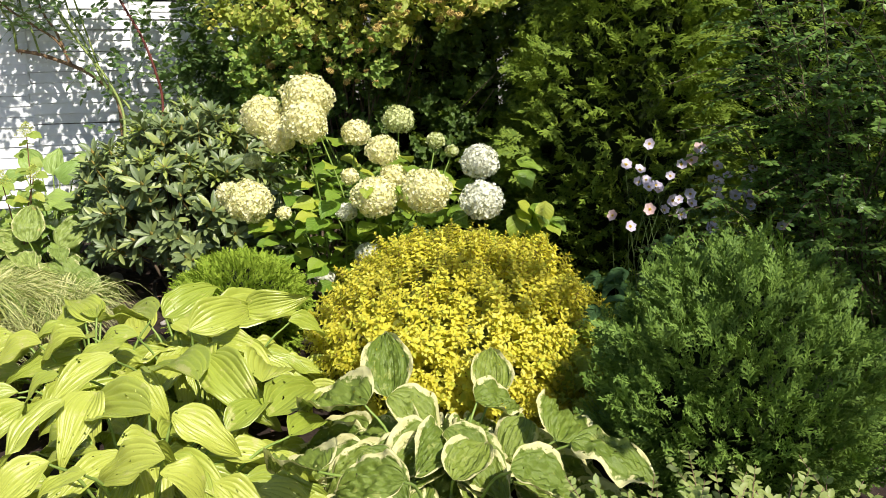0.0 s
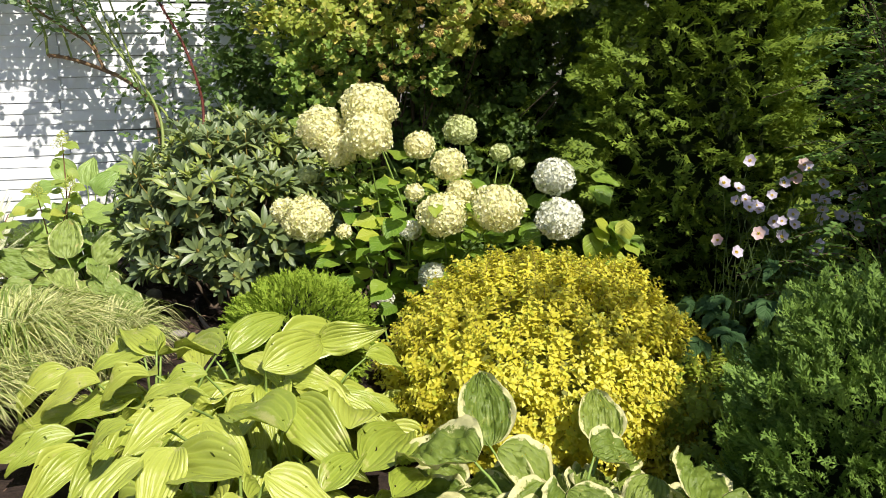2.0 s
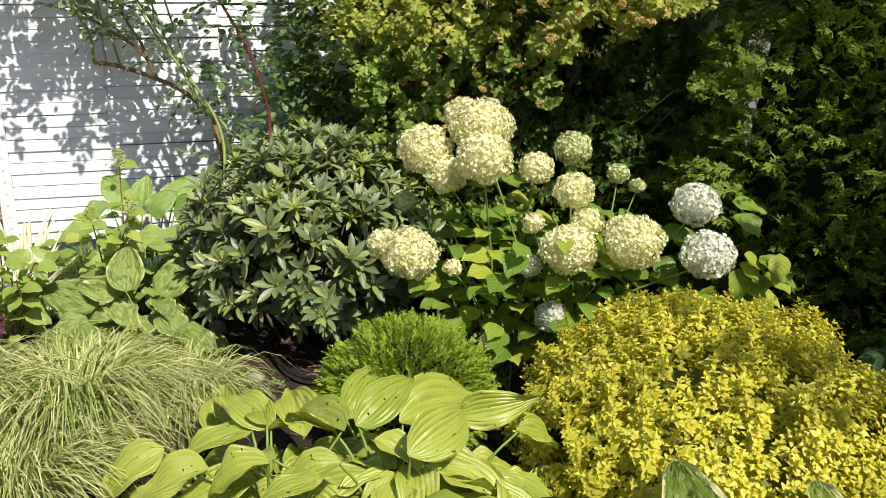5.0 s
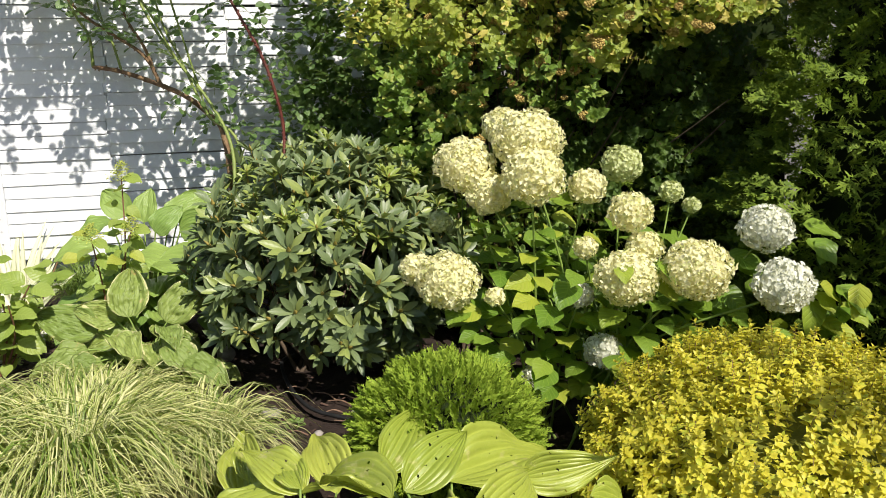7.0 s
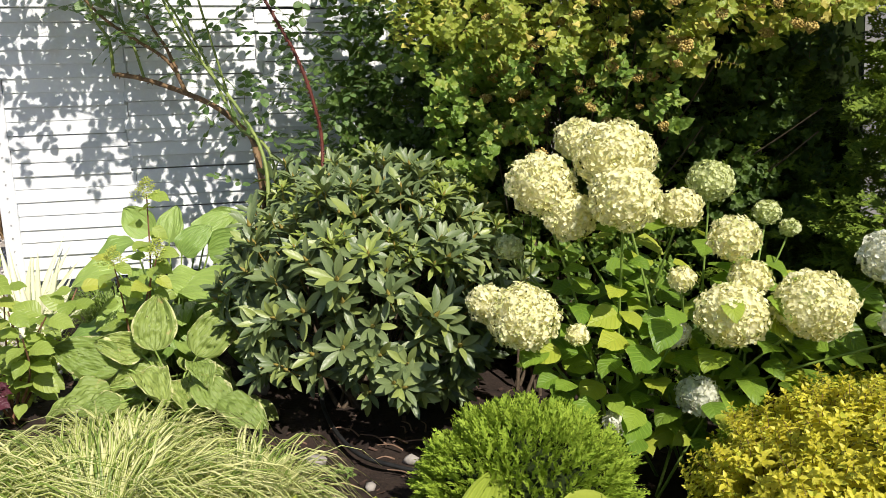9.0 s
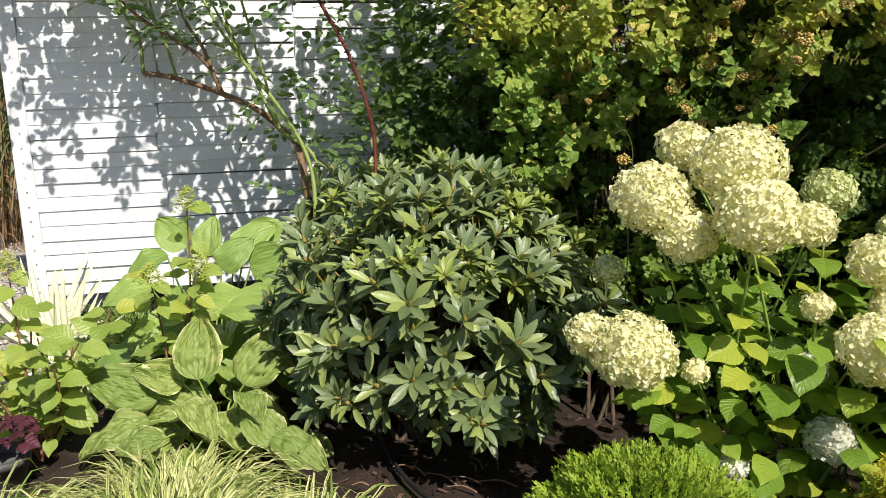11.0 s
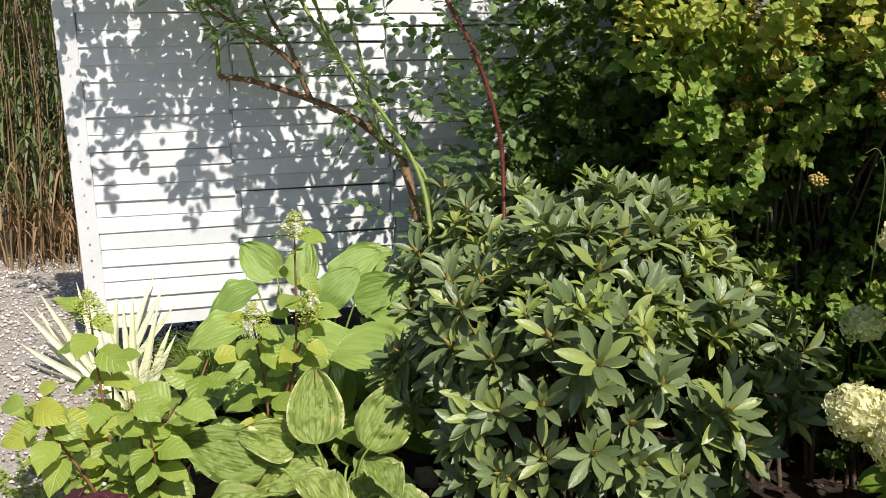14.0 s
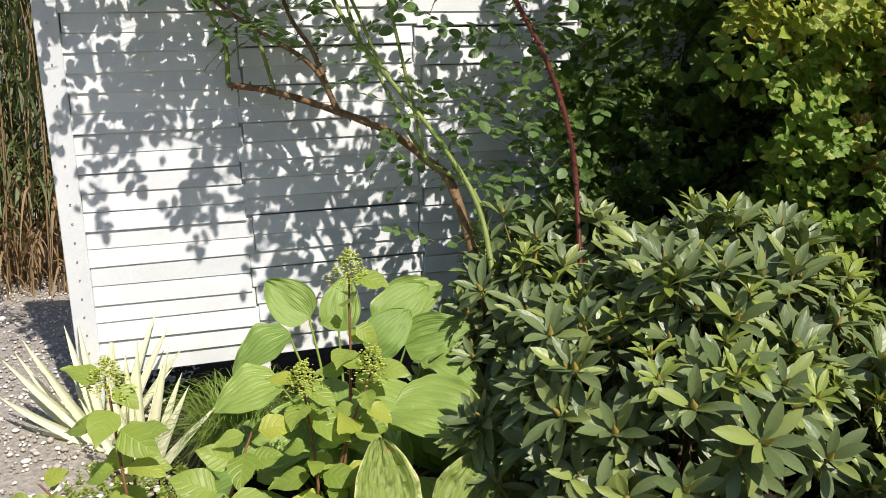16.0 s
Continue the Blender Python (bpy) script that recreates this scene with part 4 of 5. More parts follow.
def thuja_ball():
    ob = thing("dwarf_thuja", (-0.90, 3.70, 0), "small round bright green dwarf thuja", "shrub")
    kinds = [spray(s, 0.062, 5, 0.38, 0.55, 0.0019, 1) for s in range(6)]
    pts = shell(4600, (-0.90, 3.72, 0.22), (0.33, 0.30, 0.29), -0.75, rough=0.05, inner=0.12)
    part("inner_foliage", core((-0.90, 3.72, 0.20), (0.25, 0.23, 0.22)), SHADE_HULL_GREEN, ob, kind="stuff")
    spread(ob, "spray", kinds, [THUJA_BRIGHT], fan_poses(pts, 0.2, (.7, 1.1), 0.3), 300)


def thuja_bush():
    ob = thing("thuja_bush", (0.92, 2.36, 0), "bushy mid green thuja shrub in half shade", "shrub")
    kinds = [spray(20 + s, 0.075, 4, 0.44, 0.6, 0.0021, 2) for s in range(6)]
    pts = shell(5200, (0.92, 2.38, 0.42), (0.40, 0.38, 0.45), -0.85, rough=0.16, inner=0.24, bump_scale=4)
    part("inner_foliage", core((0.92, 2.38, 0.40), (0.26, 0.24, 0.33)), SHADE_HULL_GREEN, ob, kind="stuff")
    spread(ob, "spray", kinds, [THUJA_COOL], fan_poses(pts, 0.42, (.7, 1.3), 0.35, 0.3), 300)


def thuja_column(x, y, r, h, count, label, parts=120, deep=1.0):
    ob = thing("thuja_tree", (x, y, 0), label, "conifer", "thuja hedge")
    kinds = [spray(40 + s, 0.13, 5, 0.48, 0.66, 0.0042, 2) for s in range(6)]
    g = Geo()
    tube(g, [(x, y, -0.02), (x, y, h * .5), (x, y, h)], 0.05, 0.01, 8)
    part("trunk", g, BARK, ob)
    v = []
    pts = []
    for _ in range(count):
        f = rnd(0, 1)
        a = rnd(math.pi * 0.95, math.pi * 2.08) if rnd(0, 1) < 0.72 else rnd(0, 2 * math.pi)
        z = 0.03 + f * (h - 0.05)
        n = Vector((math.cos(a), math.sin(a), 0.18))
        rr = r * (1 - f ** 3 * .85) * (1 + 0.32 * noise.noise((math.cos(a) * 2.2 + x, math.sin(a) * 2.2, z * 2.6))) * rnd(.78, 1.06) * (0.82 + 0.18 * min(1, f * 5))
        pts.append((Vector((x + n.x * rr, y + n.y * rr, z)), n.normalized()))
    for _ in range(170):
        a, d = rnd(0, 6.28), rnd(0, .55) * r
        pts.append((Vector((x + d * math.cos(a), y + d * math.sin(a), h + .06 - d * .5 + rnd(-.1, .1))), Vector((math.cos(a) * .4, math.sin(a) * .4, 1)).normalized()))
    bm = bmesh.new()
    bmesh.ops.create_cone(bm, cap_ends=True, segments=18, radius1=r * .72, radius2=r * .30, depth=h * .90)
    for p in bm.verts:
        v.append((x + p.co.x, y + p.co.y, p.co.z + h * .45 + .01))
    t = []
    for f in bm.faces:
        ids = [p.index for p in f.verts]
        t += [(ids[0], ids[i], ids[i + 1]) for i in range(1, len(ids) - 1)]
    bm.free()
    part("inner_foliage", Geo().add(v, None, t), SHADE_HULL_GREEN, ob, kind="stuff")
    spread(ob, "spray", kinds, [THUJA], fan_poses(pts, 0.12, (.6, 1.1), 0.35, 0.75), parts, near=(0, 0, 1.2))


thuja_ball()
thuja_bush()
COLUMN = "tall dark green thuja tree with flat feathery sprays"
thuja_column(1.00, 4.72, 0.66, 2.9, 5600, COLUMN, 300)
thuja_column(0.05, 5.62, 0.60, 2.8, 3200, COLUMN, 60)
thuja_column(2.05, 4.75, 0.66, 2.9, 3000, COLUMN, 60)
thuja_column(-0.95, 6.05, 0.60, 2.7, 700, COLUMN, 20)
thuja_column(2.75, 3.75, 0.62, 2.8, 900, COLUMN, 20)
# Sparse rear columns, added as dark filling for the shaded gaps between plants.
thuja_column(-1.45, 6.90, 0.60, 2.7, 500, COLUMN, 10)
thuja_column(-0.25, 6.35, 0.60, 2.7, 500, COLUMN, 10)
thuja_column(0.75, 6.1, 0.60, 2.7, 300, COLUMN, 10)
thuja_column(1.55, 5.75, 0.60, 2.8, 500, COLUMN, 10)
thuja_column(2.85, 5.3, 0.66, 2.9, 500, COLUMN, 10)
thuja_column(2.15, 5.75, 0.62, 2.8, 500, COLUMN, 10)


# ---- ninebark ----
def lobed(v):
    return max(0.0, (0.25 + 0.9 * math.sin(math.pi * v ** 0.6) + 0.16 * math.sin(v * 16)) * (1 - v ** 5)) if 0.02 < v < 0.999 else 0.12 if v < .5 else 0


def toothed(v):
    return max(0.0, math.sin(math.pi * v ** 0.62)) * (0.92 + 0.14 * math.sin(v * 44)) if v < 0.999 else 0


def trilobe(v):
    return max(0.0, math.sin(math.pi * v ** 0.68) ** 0.85 * (1 + 0.07 * math.sin(v * 19))) if v < 0.999 else 0


def seed_cluster(seed):
    r = np.random.default_rng(seed)
    bm = bmesh.new()
    bmesh.ops.create_icosphere(bm, subdivisions=1, radius=1)
    v0 = np.array([p.co[:] for p in bm.verts])
    t0 = [[p.index for p in f.verts] for f in bm.faces]
    bm.free()
    g = Geo()
    for i in range(38):
        z = 1 - 1.2 * (i + .5) / 38
        a = i * 2.4
        s = math.sqrt(max(0, 1 - z * z))
        p = np.array((s * math.cos(a), s * math.sin(a), z * .7)) * 0.020 * r.uniform(.75, 1.15)
        g.add(v0 * 0.0042 * r.uniform(.6, 1.3, (1, 3)) + p, None, t0)
        tube(g, [(0, 0, -.02), tuple(p)], .0007, .0006, 3)
    return g


def ninebark():
    ob = thing("ninebark", (-0.62, 5.0, 0), "large yellow-green ninebark shrub with tan seed clusters", "shrub")
    leaf = blade_grid(0.054, 0.040, trilobe, 4, 9, 0.2, 0.7, wave=0.003)
    kinds = [sprig(leaf, 9, 0.13, 60 + s, 0.45, (0.7, 1.15), 0.0013) for s in range(5)]
    poses, deep, tips = [], [], []

    def front(x):
        return 5.28 - 0.62 * min(1, max(0, (x + 1.15) / 0.75)) + 0.1 * max(0, x + 0.2)

    while len(poses) < 860:
        x, z = rnd(-1.72, 0.42), rnd(0.55, 2.35)
        if x > -0.3 and z < 1.5 + 0.3 * (x + .3):
            continue
        if x < -1.27 and z < 1.5 or x < -1.15 and rnd(0, 1) < (0.85 if z < 1.55 or x < -1.35 else 0.6):
            continue
        n = noise.noise((x * 2.3, z * 2.3, 5))
        open_low = 0.72 - 0.75 * max(0, min(1, (1.60 - z) / 0.75))
        if x > -0.1:
            open_low -= 0.35 * (x + .1)
        if -1.3 < x < -0.5 and z > 0.95:
            open_low = max(open_low, 0.62)
        if n < 0.15 - 0.75 * open_low:
            continue
        y = front(x) + 0.16 * noise.noise((x * 2, z * 2, 1)) + rnd(-.1, .3) + (0.25 if z < 1.1 else 0) - 0.12 * max(0, z - 1.2)
        poses.append(aim((x, y, z), jitter((0.15, -0.6, 0.5), .65), jitter((0, 0, 1), .6), rnd(.7, 1.2)))
        if z > 1.15 and rnd(0, 1) < 0.36:
            tips.append((x + rnd(-.06, .06), y - rnd(.04, .14), z + rnd(-.05, .05)))
    for x, z in ((-1.02, 1.10), (-1.10, 1.32), (-1.18, 1.05), (-1.0, 1.48), (-0.85, 1.35), (-0.95, 1.62), (-0.76, 1.55), (-1.15, 1.60), (-1.25, 1.45), (-1.30, 1.66), (-1.20, 1.25), (-1.38, 1.55)):
        for _ in range(9):
            poses.append(aim((x + rnd(-.07, .07), front(x) + rnd(-.30, -.08), z + rnd(-.12, .12)), jitter((0.1, -0.6, 0.6), .45), jitter((0, 0, 1), .5), rnd(.75, 1.25)))
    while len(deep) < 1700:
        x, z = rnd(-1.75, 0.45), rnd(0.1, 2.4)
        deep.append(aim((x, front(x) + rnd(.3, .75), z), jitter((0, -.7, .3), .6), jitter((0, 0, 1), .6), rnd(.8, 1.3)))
    for k in range(38):
        g = Geo()
        x = rnd(-1.05, .3)
        top = rnd(1.2, 2.3)
        b = (-.62 + rnd(-.25, .25), 5.25 + rnd(-.15, .15), -.02)
        tube(g, curve([b, (b[0] * .5 + x * .5, 5.3, top * .55), (x, front(x) + .1, top)], 5), 0.010, 0.003, 5)
        part("branch", g, BARK, ob)
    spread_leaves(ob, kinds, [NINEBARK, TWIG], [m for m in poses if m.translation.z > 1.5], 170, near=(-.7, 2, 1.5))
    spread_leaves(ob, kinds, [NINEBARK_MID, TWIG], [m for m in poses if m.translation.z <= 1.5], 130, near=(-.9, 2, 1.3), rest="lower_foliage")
    spread_leaves(ob, kinds, [NINEBARK_SHADED, TWIG], deep, 0, rest="inner_foliage")
    clusters = [seed_cluster(s).mesh("seed_head", [SEEDS]) for s in range(3)]
    for p in tips:
        placed("seed_head", clusters[int(rnd(0, 2.99))], aim(p, jitter((1, 0, 0), .5), jitter((0, -.5, .8), .4), rnd(.7, 1.3)), ob)


ninebark()


# ---- climbing rose ----
def rose():
    base = Vector((-1.98, 5.28, 0))
    ob = thing("rose_bush", base, "tall thorny rose with brown green and red canes", "shrub")
    canes = [
        ([base, (-2.02, 5.3, .6), (-2.13, 5.35, 1.07), (-2.23, 5.45, 1.17), (-2.35, 5.5, 1.25), (-2.53, 5.6, 1.31), (-2.76, 5.66, 1.37), (-2.93, 5.70, 1.39)], 0.018, 0.012, CANE_BROWN),
        ([(-2.93, 5.70, 1.39), (-2.94, 5.68, 1.55), (-3.0, 5.65, 1.67), (-3.1, 5.6, 2.0)], 0.010, 0.006, CANE_GREEN),
        ([(-2.53, 5.6, 1.31), (-2.62, 5.6, 1.46), (-2.78, 5.6, 1.56), (-2.95, 5.6, 1.67), (-3.2, 5.55, 1.95)], 0.011, 0.006, CANE_BROWN),
        ([(-2.54, 5.6, 1.32), (-2.62, 5.6, 1.51), (-2.72, 5.6, 1.68), (-2.8, 5.5, 2.1)], 0.010, 0.005, CANE_BROWN),
        ([(-2.76, 5.66, 1.37), (-2.81, 5.66, 1.53), (-2.87, 5.66, 1.68), (-2.9, 5.6, 2.05)], 0.008, 0.005, CANE_GREEN),
        ([base + Vector((.04, -.05, 0)), (-2.0, 5.2, .6), (-2.05, 5.2, 1.01), (-2.18, 5.3, 1.23), (-2.37, 5.35, 1.45), (-2.53, 5.4, 1.66), (-2.75, 5.4, 2.1)], 0.011, 0.006, CANE_GREEN),
        ([base + Vector((0, .05, 0)), (-2.03, 5.3, .98), (-2.23, 5.4, 1.18), (-2.39, 5.5, 1.44), (-2.5, 5.5, 1.67), (-2.6, 5.45, 2.15)], 0.009, 0.005, CANE_GREEN),
        ([base + Vector((.2, -.12, 0)), (-1.76, 5.12, .6), (-1.78, 5.1, 1.08), (-1.82, 5.1, 1.3), (-1.9, 5.1, 1.5), (-1.99, 5.1, 1.65), (-2.2, 5.1, 2.0)], 0.009, 0.007, CANE_RED)]
    # Arching canes added to carry the shadow-casting sprays higher up.
    canes += [
        ([(-2.37, 5.35, 1.45), (-2.5, 5.24, 1.72), (-2.7, 5.08, 2.0), (-3.0, 5.05, 1.98)], 0.006, 0.004, CANE_GREEN),
        ([(-2.23, 5.4, 1.18), (-2.36, 5.3, 1.68), (-2.5, 5.2, 2.2), (-2.8, 5.25, 2.4)], 0.006, 0.004, CANE_GREEN)]
    stand = Vector((-1.95, 2.5, 1.388))
    back = lambda p: stand + (Vector(p) - stand) * 1.066 if p[2] > 0.9 else Vector(p)
    canes = [([back(p) for p in pts], r0, r1, mat) for pts, r0, r1, mat in canes]
    thorn = Geo().add([(-.002, -.004, 0), (.002, -.004, 0), (.002, .004, 0), (-.002, .004, 0), (0, -.001, .010)], None, [(0, 1, 4), (1, 2, 4), (2, 3, 4), (3, 0, 4)])
    leaf = blade_grid(0.048, 0.036, rounded, 4, 5, 0.12, 0.35)

    def spray_of(seed):
        r = np.random.default_rng(seed)
        g = Geo()
        n = 5 if seed % 2 else 7
        tube(g, [(0, 0, 0), (0, .09, .004), (0, .19, -.006)], .0012, .0008, 4, 1)
        for i in range(n - 1):
            f = (i // 2 + 1) * .054 + r.uniform(-.008, .008)
            sd = 1 if i % 2 else -1
            leaf_at(g, leaf, (0, f, .002), (sd * .9, .45, r.uniform(-.15, .15)), (r.uniform(-.2, .2), 0, 1), r.uniform(.8, 1.1))
        leaf_at(g, leaf, (0, .185, -.005), (0, 1, -.1), (0, 0, 1), 1.05)
        return g

    kinds = [spray_of(s) for s in range(4)]
    poses = []
    for pts, r0, r1, mat in canes:
        run = curve(pts, 8)
        g = Geo()
        tube(g, run, r0, r1, 8, 0, 0.10 if mat is CANE_BROWN else 0.04)
        c = part("cane", g, mat, ob)
        th = Geo()
        for i in range(4, len(run) - 1):
            for _ in range(2 if mat is CANE_RED else 1):
                d = run[i + 1] - run[i - 1]
                side = d.normalized().cross(jitter((0, 0, 0), 1)).normalized()
                th.put(thorn, [np.array(aim(run[i].lerp(run[i + 1], rnd(0, 1)) + side * (r0 * .5 + r1 * .5) * .9, d, side, 1.2))])
        part("prickle", th, mat, ob, kind="stuff")
        bare = mat is CANE_BROWN
        for i in range(int(len(run) * .35), len(run)):
            z = run[i].z
            if bare and z < 1.5 or mat is CANE_RED and z < 1.75 or (mat is CANE_GREEN and z < 1.0) or rnd(0, 1) < .55:
                continue
            for _ in range(1):
                poses.append(aim(run[i], jitter((-.1, -.2, .1), .8), jitter((0, -.3, 1), .3), rnd(.8, 1.25)))
    for _ in range(240):
        x = rnd(-2.30, -1.50) if rnd(0, 1) < .35 else rnd(-2.05, -1.50)
        z = rnd(.75, 2.1)
        if x > -1.6 and z < 1.3:
            continue
        poses.append(aim((x, 5.62 + rnd(-.12, .22) + .12 * (x + 2.2), z), jitter((-.2, -.3, .1), .8), jitter((0, -.4, 1), .4), rnd(.75, 1.15)))
    # The sprays from here on hang above the view, added to shadow the fence.
    for _ in range(60):
        x = rnd(-3.5, -1.9)
        poses.append(aim((x, rnd(5.2, 5.7), rnd(1.9, 2.6)), jitter((-.2, -.2, -.1), .8), jitter((0, -.6, .8), .4), rnd(.8, 1.15)))
    for _ in range(30):
        poses.append(aim((rnd(-3.35, -2.7), rnd(5.35, 5.6), rnd(1.78, 2.2)), jitter((-.2, -.2, -.1), .8), jitter((.2, -.6, .8), .4), rnd(.8, 1.15)))
    for _ in range(44):
        poses.append(aim((rnd(-2.2, -1.45), rnd(5.0, 5.5), rnd(1.85, 2.5)), jitter((-.2, -.2, -.1), .8), jitter((.2, -.6, .8), .4), rnd(.8, 1.15)))
    for _ in range(26):
        poses.append(aim((rnd(-2.75, -1.75), rnd(4.85, 5.25), rnd(1.78, 2.25)), jitter((-.2, -.2, -.1), .8), jitter((.3, -.6, .8), .4), rnd(.8, 1.15)))
    for _ in range(46):
        poses.append(aim((rnd(-3.65, -2.85), rnd(5.3, 5.65), rnd(1.92, 2.5)), jitter((-.2, -.2, -.1), .8), jitter((.2, -.6, .8), .5), rnd(.7, 1.1)))
    for _ in range(44):
        poses.append(aim((rnd(-3.15, -2.3), rnd(4.95, 5.3), rnd(1.97, 2.6)), jitter((-.2, -.2, -.1), .8), jitter((.2, -.6, .8), .5), rnd(.7, 1.05)))
    spread(ob, "leaf_spray", kinds, [ROSE_LEAF, CANE_GREEN], poses, 300)


rose()


# ---- grasses and swords ----
def tuft_geo(count, centre, spread_r, reach, height, width, slots, segs=6, droop=1.0, lean=0.0):
    g = Geo()
    c = Vector(centre)
    P, Q, U, S = [], [], [], []
    for i in range(count):
        a = rnd(0, 2 * math.pi)
        b = c + Vector((math.cos(a), math.sin(a), 0)) * spread_r * math.sqrt(rnd(0, 1))
        a += rnd(-.9, .9)
        out = Vector((math.cos(a), math.sin(a), 0))
        R, H, W = reach * rnd(.35, 1.1), height * rnd(.6, 1.1), width * rnd(.7, 1.2)
        side = Vector((-out.y, out.x, rnd(-.4, .4))).normalized()
        bend = side * rnd(-.08, .08)
        n = len(P)
        for k in range(segs + 1):
            f = k / segs
            z = H * (1 - (1 - f * 1.55) ** 2) if droop else H * f
            p = b + out * R * (f ** 1.25) + bend * f * f + Vector((0, 0, max(z, -0.0) if droop else z))
            p.z = max(p.z, 0.015 + 0.03 * rnd(0, 1))
            w = side * W * .5 * (1 - f ** 2.5) + Vector((0, 0, 0))
            P += [p - w, p + Vector((0, 0, -W * .18)), p + w]
            U += [(0, f), (.5, f), (1, f)]
        for k in range(segs):
            m = n + k * 3
            Q += [(m, m + 1, m + 4, m + 3), (m + 1, m + 2, m + 5, m + 4)]
            s = slots[i % len(slots)]
            S += [s, s]
    return g.add(P, Q, None, U, np.array(S))


def sedge(x, y, count, reach, height):
    ob = thing("sedge_grass", (x, y, 0), "arching cream and green striped ornamental sedge", "grass", "sedges")
    part("foliage", tuft_geo(count, (x, y, 0), .13, reach, height, .0078, (0, 0, 1, 0, 2)), [SEDGE, SEDGE_PALE, TUFT], ob, kind="stuff")


sedge(-2.05, 3.45, 1500, .46, .36)
sedge(-1.74, 3.64, 800, .30, .30)
sedge(-2.15, 3.88, 900, .36, .27)
sedge(-2.45, 3.35, 1200, .44, .36)
sedge(-2.05, 3.02, 1000, .40, .28)
t = thing("grass_tuft", (-2.90, 5.60, 0), "green fine-bladed grass tuft at the fence foot", "grass")
part("foliage", tuft_geo(620, (-2.90, 5.60, 0), .13, .32, .27, .005, (0,)), [TUFT], t, kind="stuff")


def yucca(x0, y0, ways):
    ob = thing("yucca", (x0, y0, 0), "variegated yucca with cream sword leaves", "yucca", "yuccas by the fence")
    kinds = [blade_grid(1, 0.075, sword, 4, 8, 0.5, d).mesh("leaf", [YUCCA]) for d in (0.15, 0.5, 1.1)]
    for x, y, z, L, k in ways:
        placed("leaf", kinds[k], aim((x0 + x * .06, y0 + y * .06, 0.0), (x, y, z), (-x * .4, -1, .3), (.52, L * .84, 1)), ob)


yucca(-3.42, 5.74, [
    (-.55, -.1, .85, .62, 0), (-.4, .1, 1, .60, 0), (-.25, 0, 1, .6, 0), (.35, .0, 1, .62, 0), (.22, .1, 1, .64, 0), (.5, -.1, .95, .55, 0), (-.75, -.3, .5, .5, 1), (-.9, -.35, .3, .52, 2), (-.3, -.5, .5, .4, 2),
    (.3, -.5, .7, .4, 1), (.05, -.2, 1, .5, 0), (-.6, .3, .8, .5, 1), (-.85, 0, .55, .5, 1), (-.1, .2, 1, .55, 0), (-.8, -.6, .25, .42, 2), (-.65, -.2, .75, .6, 0), (-.48, -.25, .9, .55, 0)])
yucca(-3.20, 5.46, [
    (-.16, 0, 1, .56, 0), (-.04, -.1, 1, .62, 0), (.05, .1, 1, .50, 0), (.12, -.05, 1, .58, 0), (.2, .1, 1, .46, 0), (-.28, -.1, 1, .5, 0), (.3, -.1, .95, .44, 0), (-.1, -.2, 1, .42, 0), (.02, -.25, 1, .36, 1), (.35, -.4, .7, .34, 1), (-.35, -.4, .7, .36, 1)])


def reeds():
    ob = thing("reed_clump", (-5.0, 8.3, 0), "tall green reed grass with dry brown lower blades", "grass")

    def arcs(count, low, high, length, width, droop):
        g = Geo()
        P, Q, U = [], [], []
        for _ in range(count):
            a, d = rnd(0, 6.28), .8 * math.sqrt(rnd(0, 1))
            p = Vector((-5.0 + d * math.cos(a), 8.3 + d * math.sin(a) * .8, rnd(low, high)))
            a = rnd(0, 6.28)
            out = Vector((math.cos(a), math.sin(a), 0))
            side = Vector((-out.y, out.x, rnd(-.3, .3))).normalized()
            L, W, D = length * rnd(.6, 1.2), width * rnd(.7, 1.2), droop * rnd(.6, 1.3)
            n = len(P)
            for k in range(8):
                f = k / 7
                q = p + out * L * .5 * f ** 1.2 + Vector((0, 0, L * (f * .95 - D * f ** 2.6)))
                q.z = max(q.z, .03)
                w = side * W * .5 * min(1, .35 + 3 * f) * (1 - f ** 3)
                P += [q - w, q + w]
                U += [(0, f), (1, f)]
            Q += [(n + 2 * k, n + 2 * k + 1, n + 2 * k + 3, n + 2 * k + 2) for k in range(7)]
        return g.add(P, Q, None, U)

    stems = Geo()
    for _ in range(150):
        a, d = rnd(0, 6.28), .78 * math.sqrt(rnd(0, 1))
        b = Vector((-5.0 + d * math.cos(a), 8.3 + .8 * d * math.sin(a), -.02))
        tube(stems, curve([b, b + Vector((rnd(-.05, .05), rnd(-.05, .05), 1.2)), b + Vector((rnd(-.15, .15), rnd(-.15, .15), rnd(2.0, 2.5)))], 3), .006, .003, 5)
    part("stem_mass", stems, DRY_REED, ob, kind="stuff")
    part("green_foliage", arcs(1500, .35, 2.0, .75, .024, .8), [REED], ob, kind="stuff")
    part("dry_foliage", arcs(700, .0, .7, .6, .018, 1.3), [DRY_REED], ob, kind="stuff")


reeds()


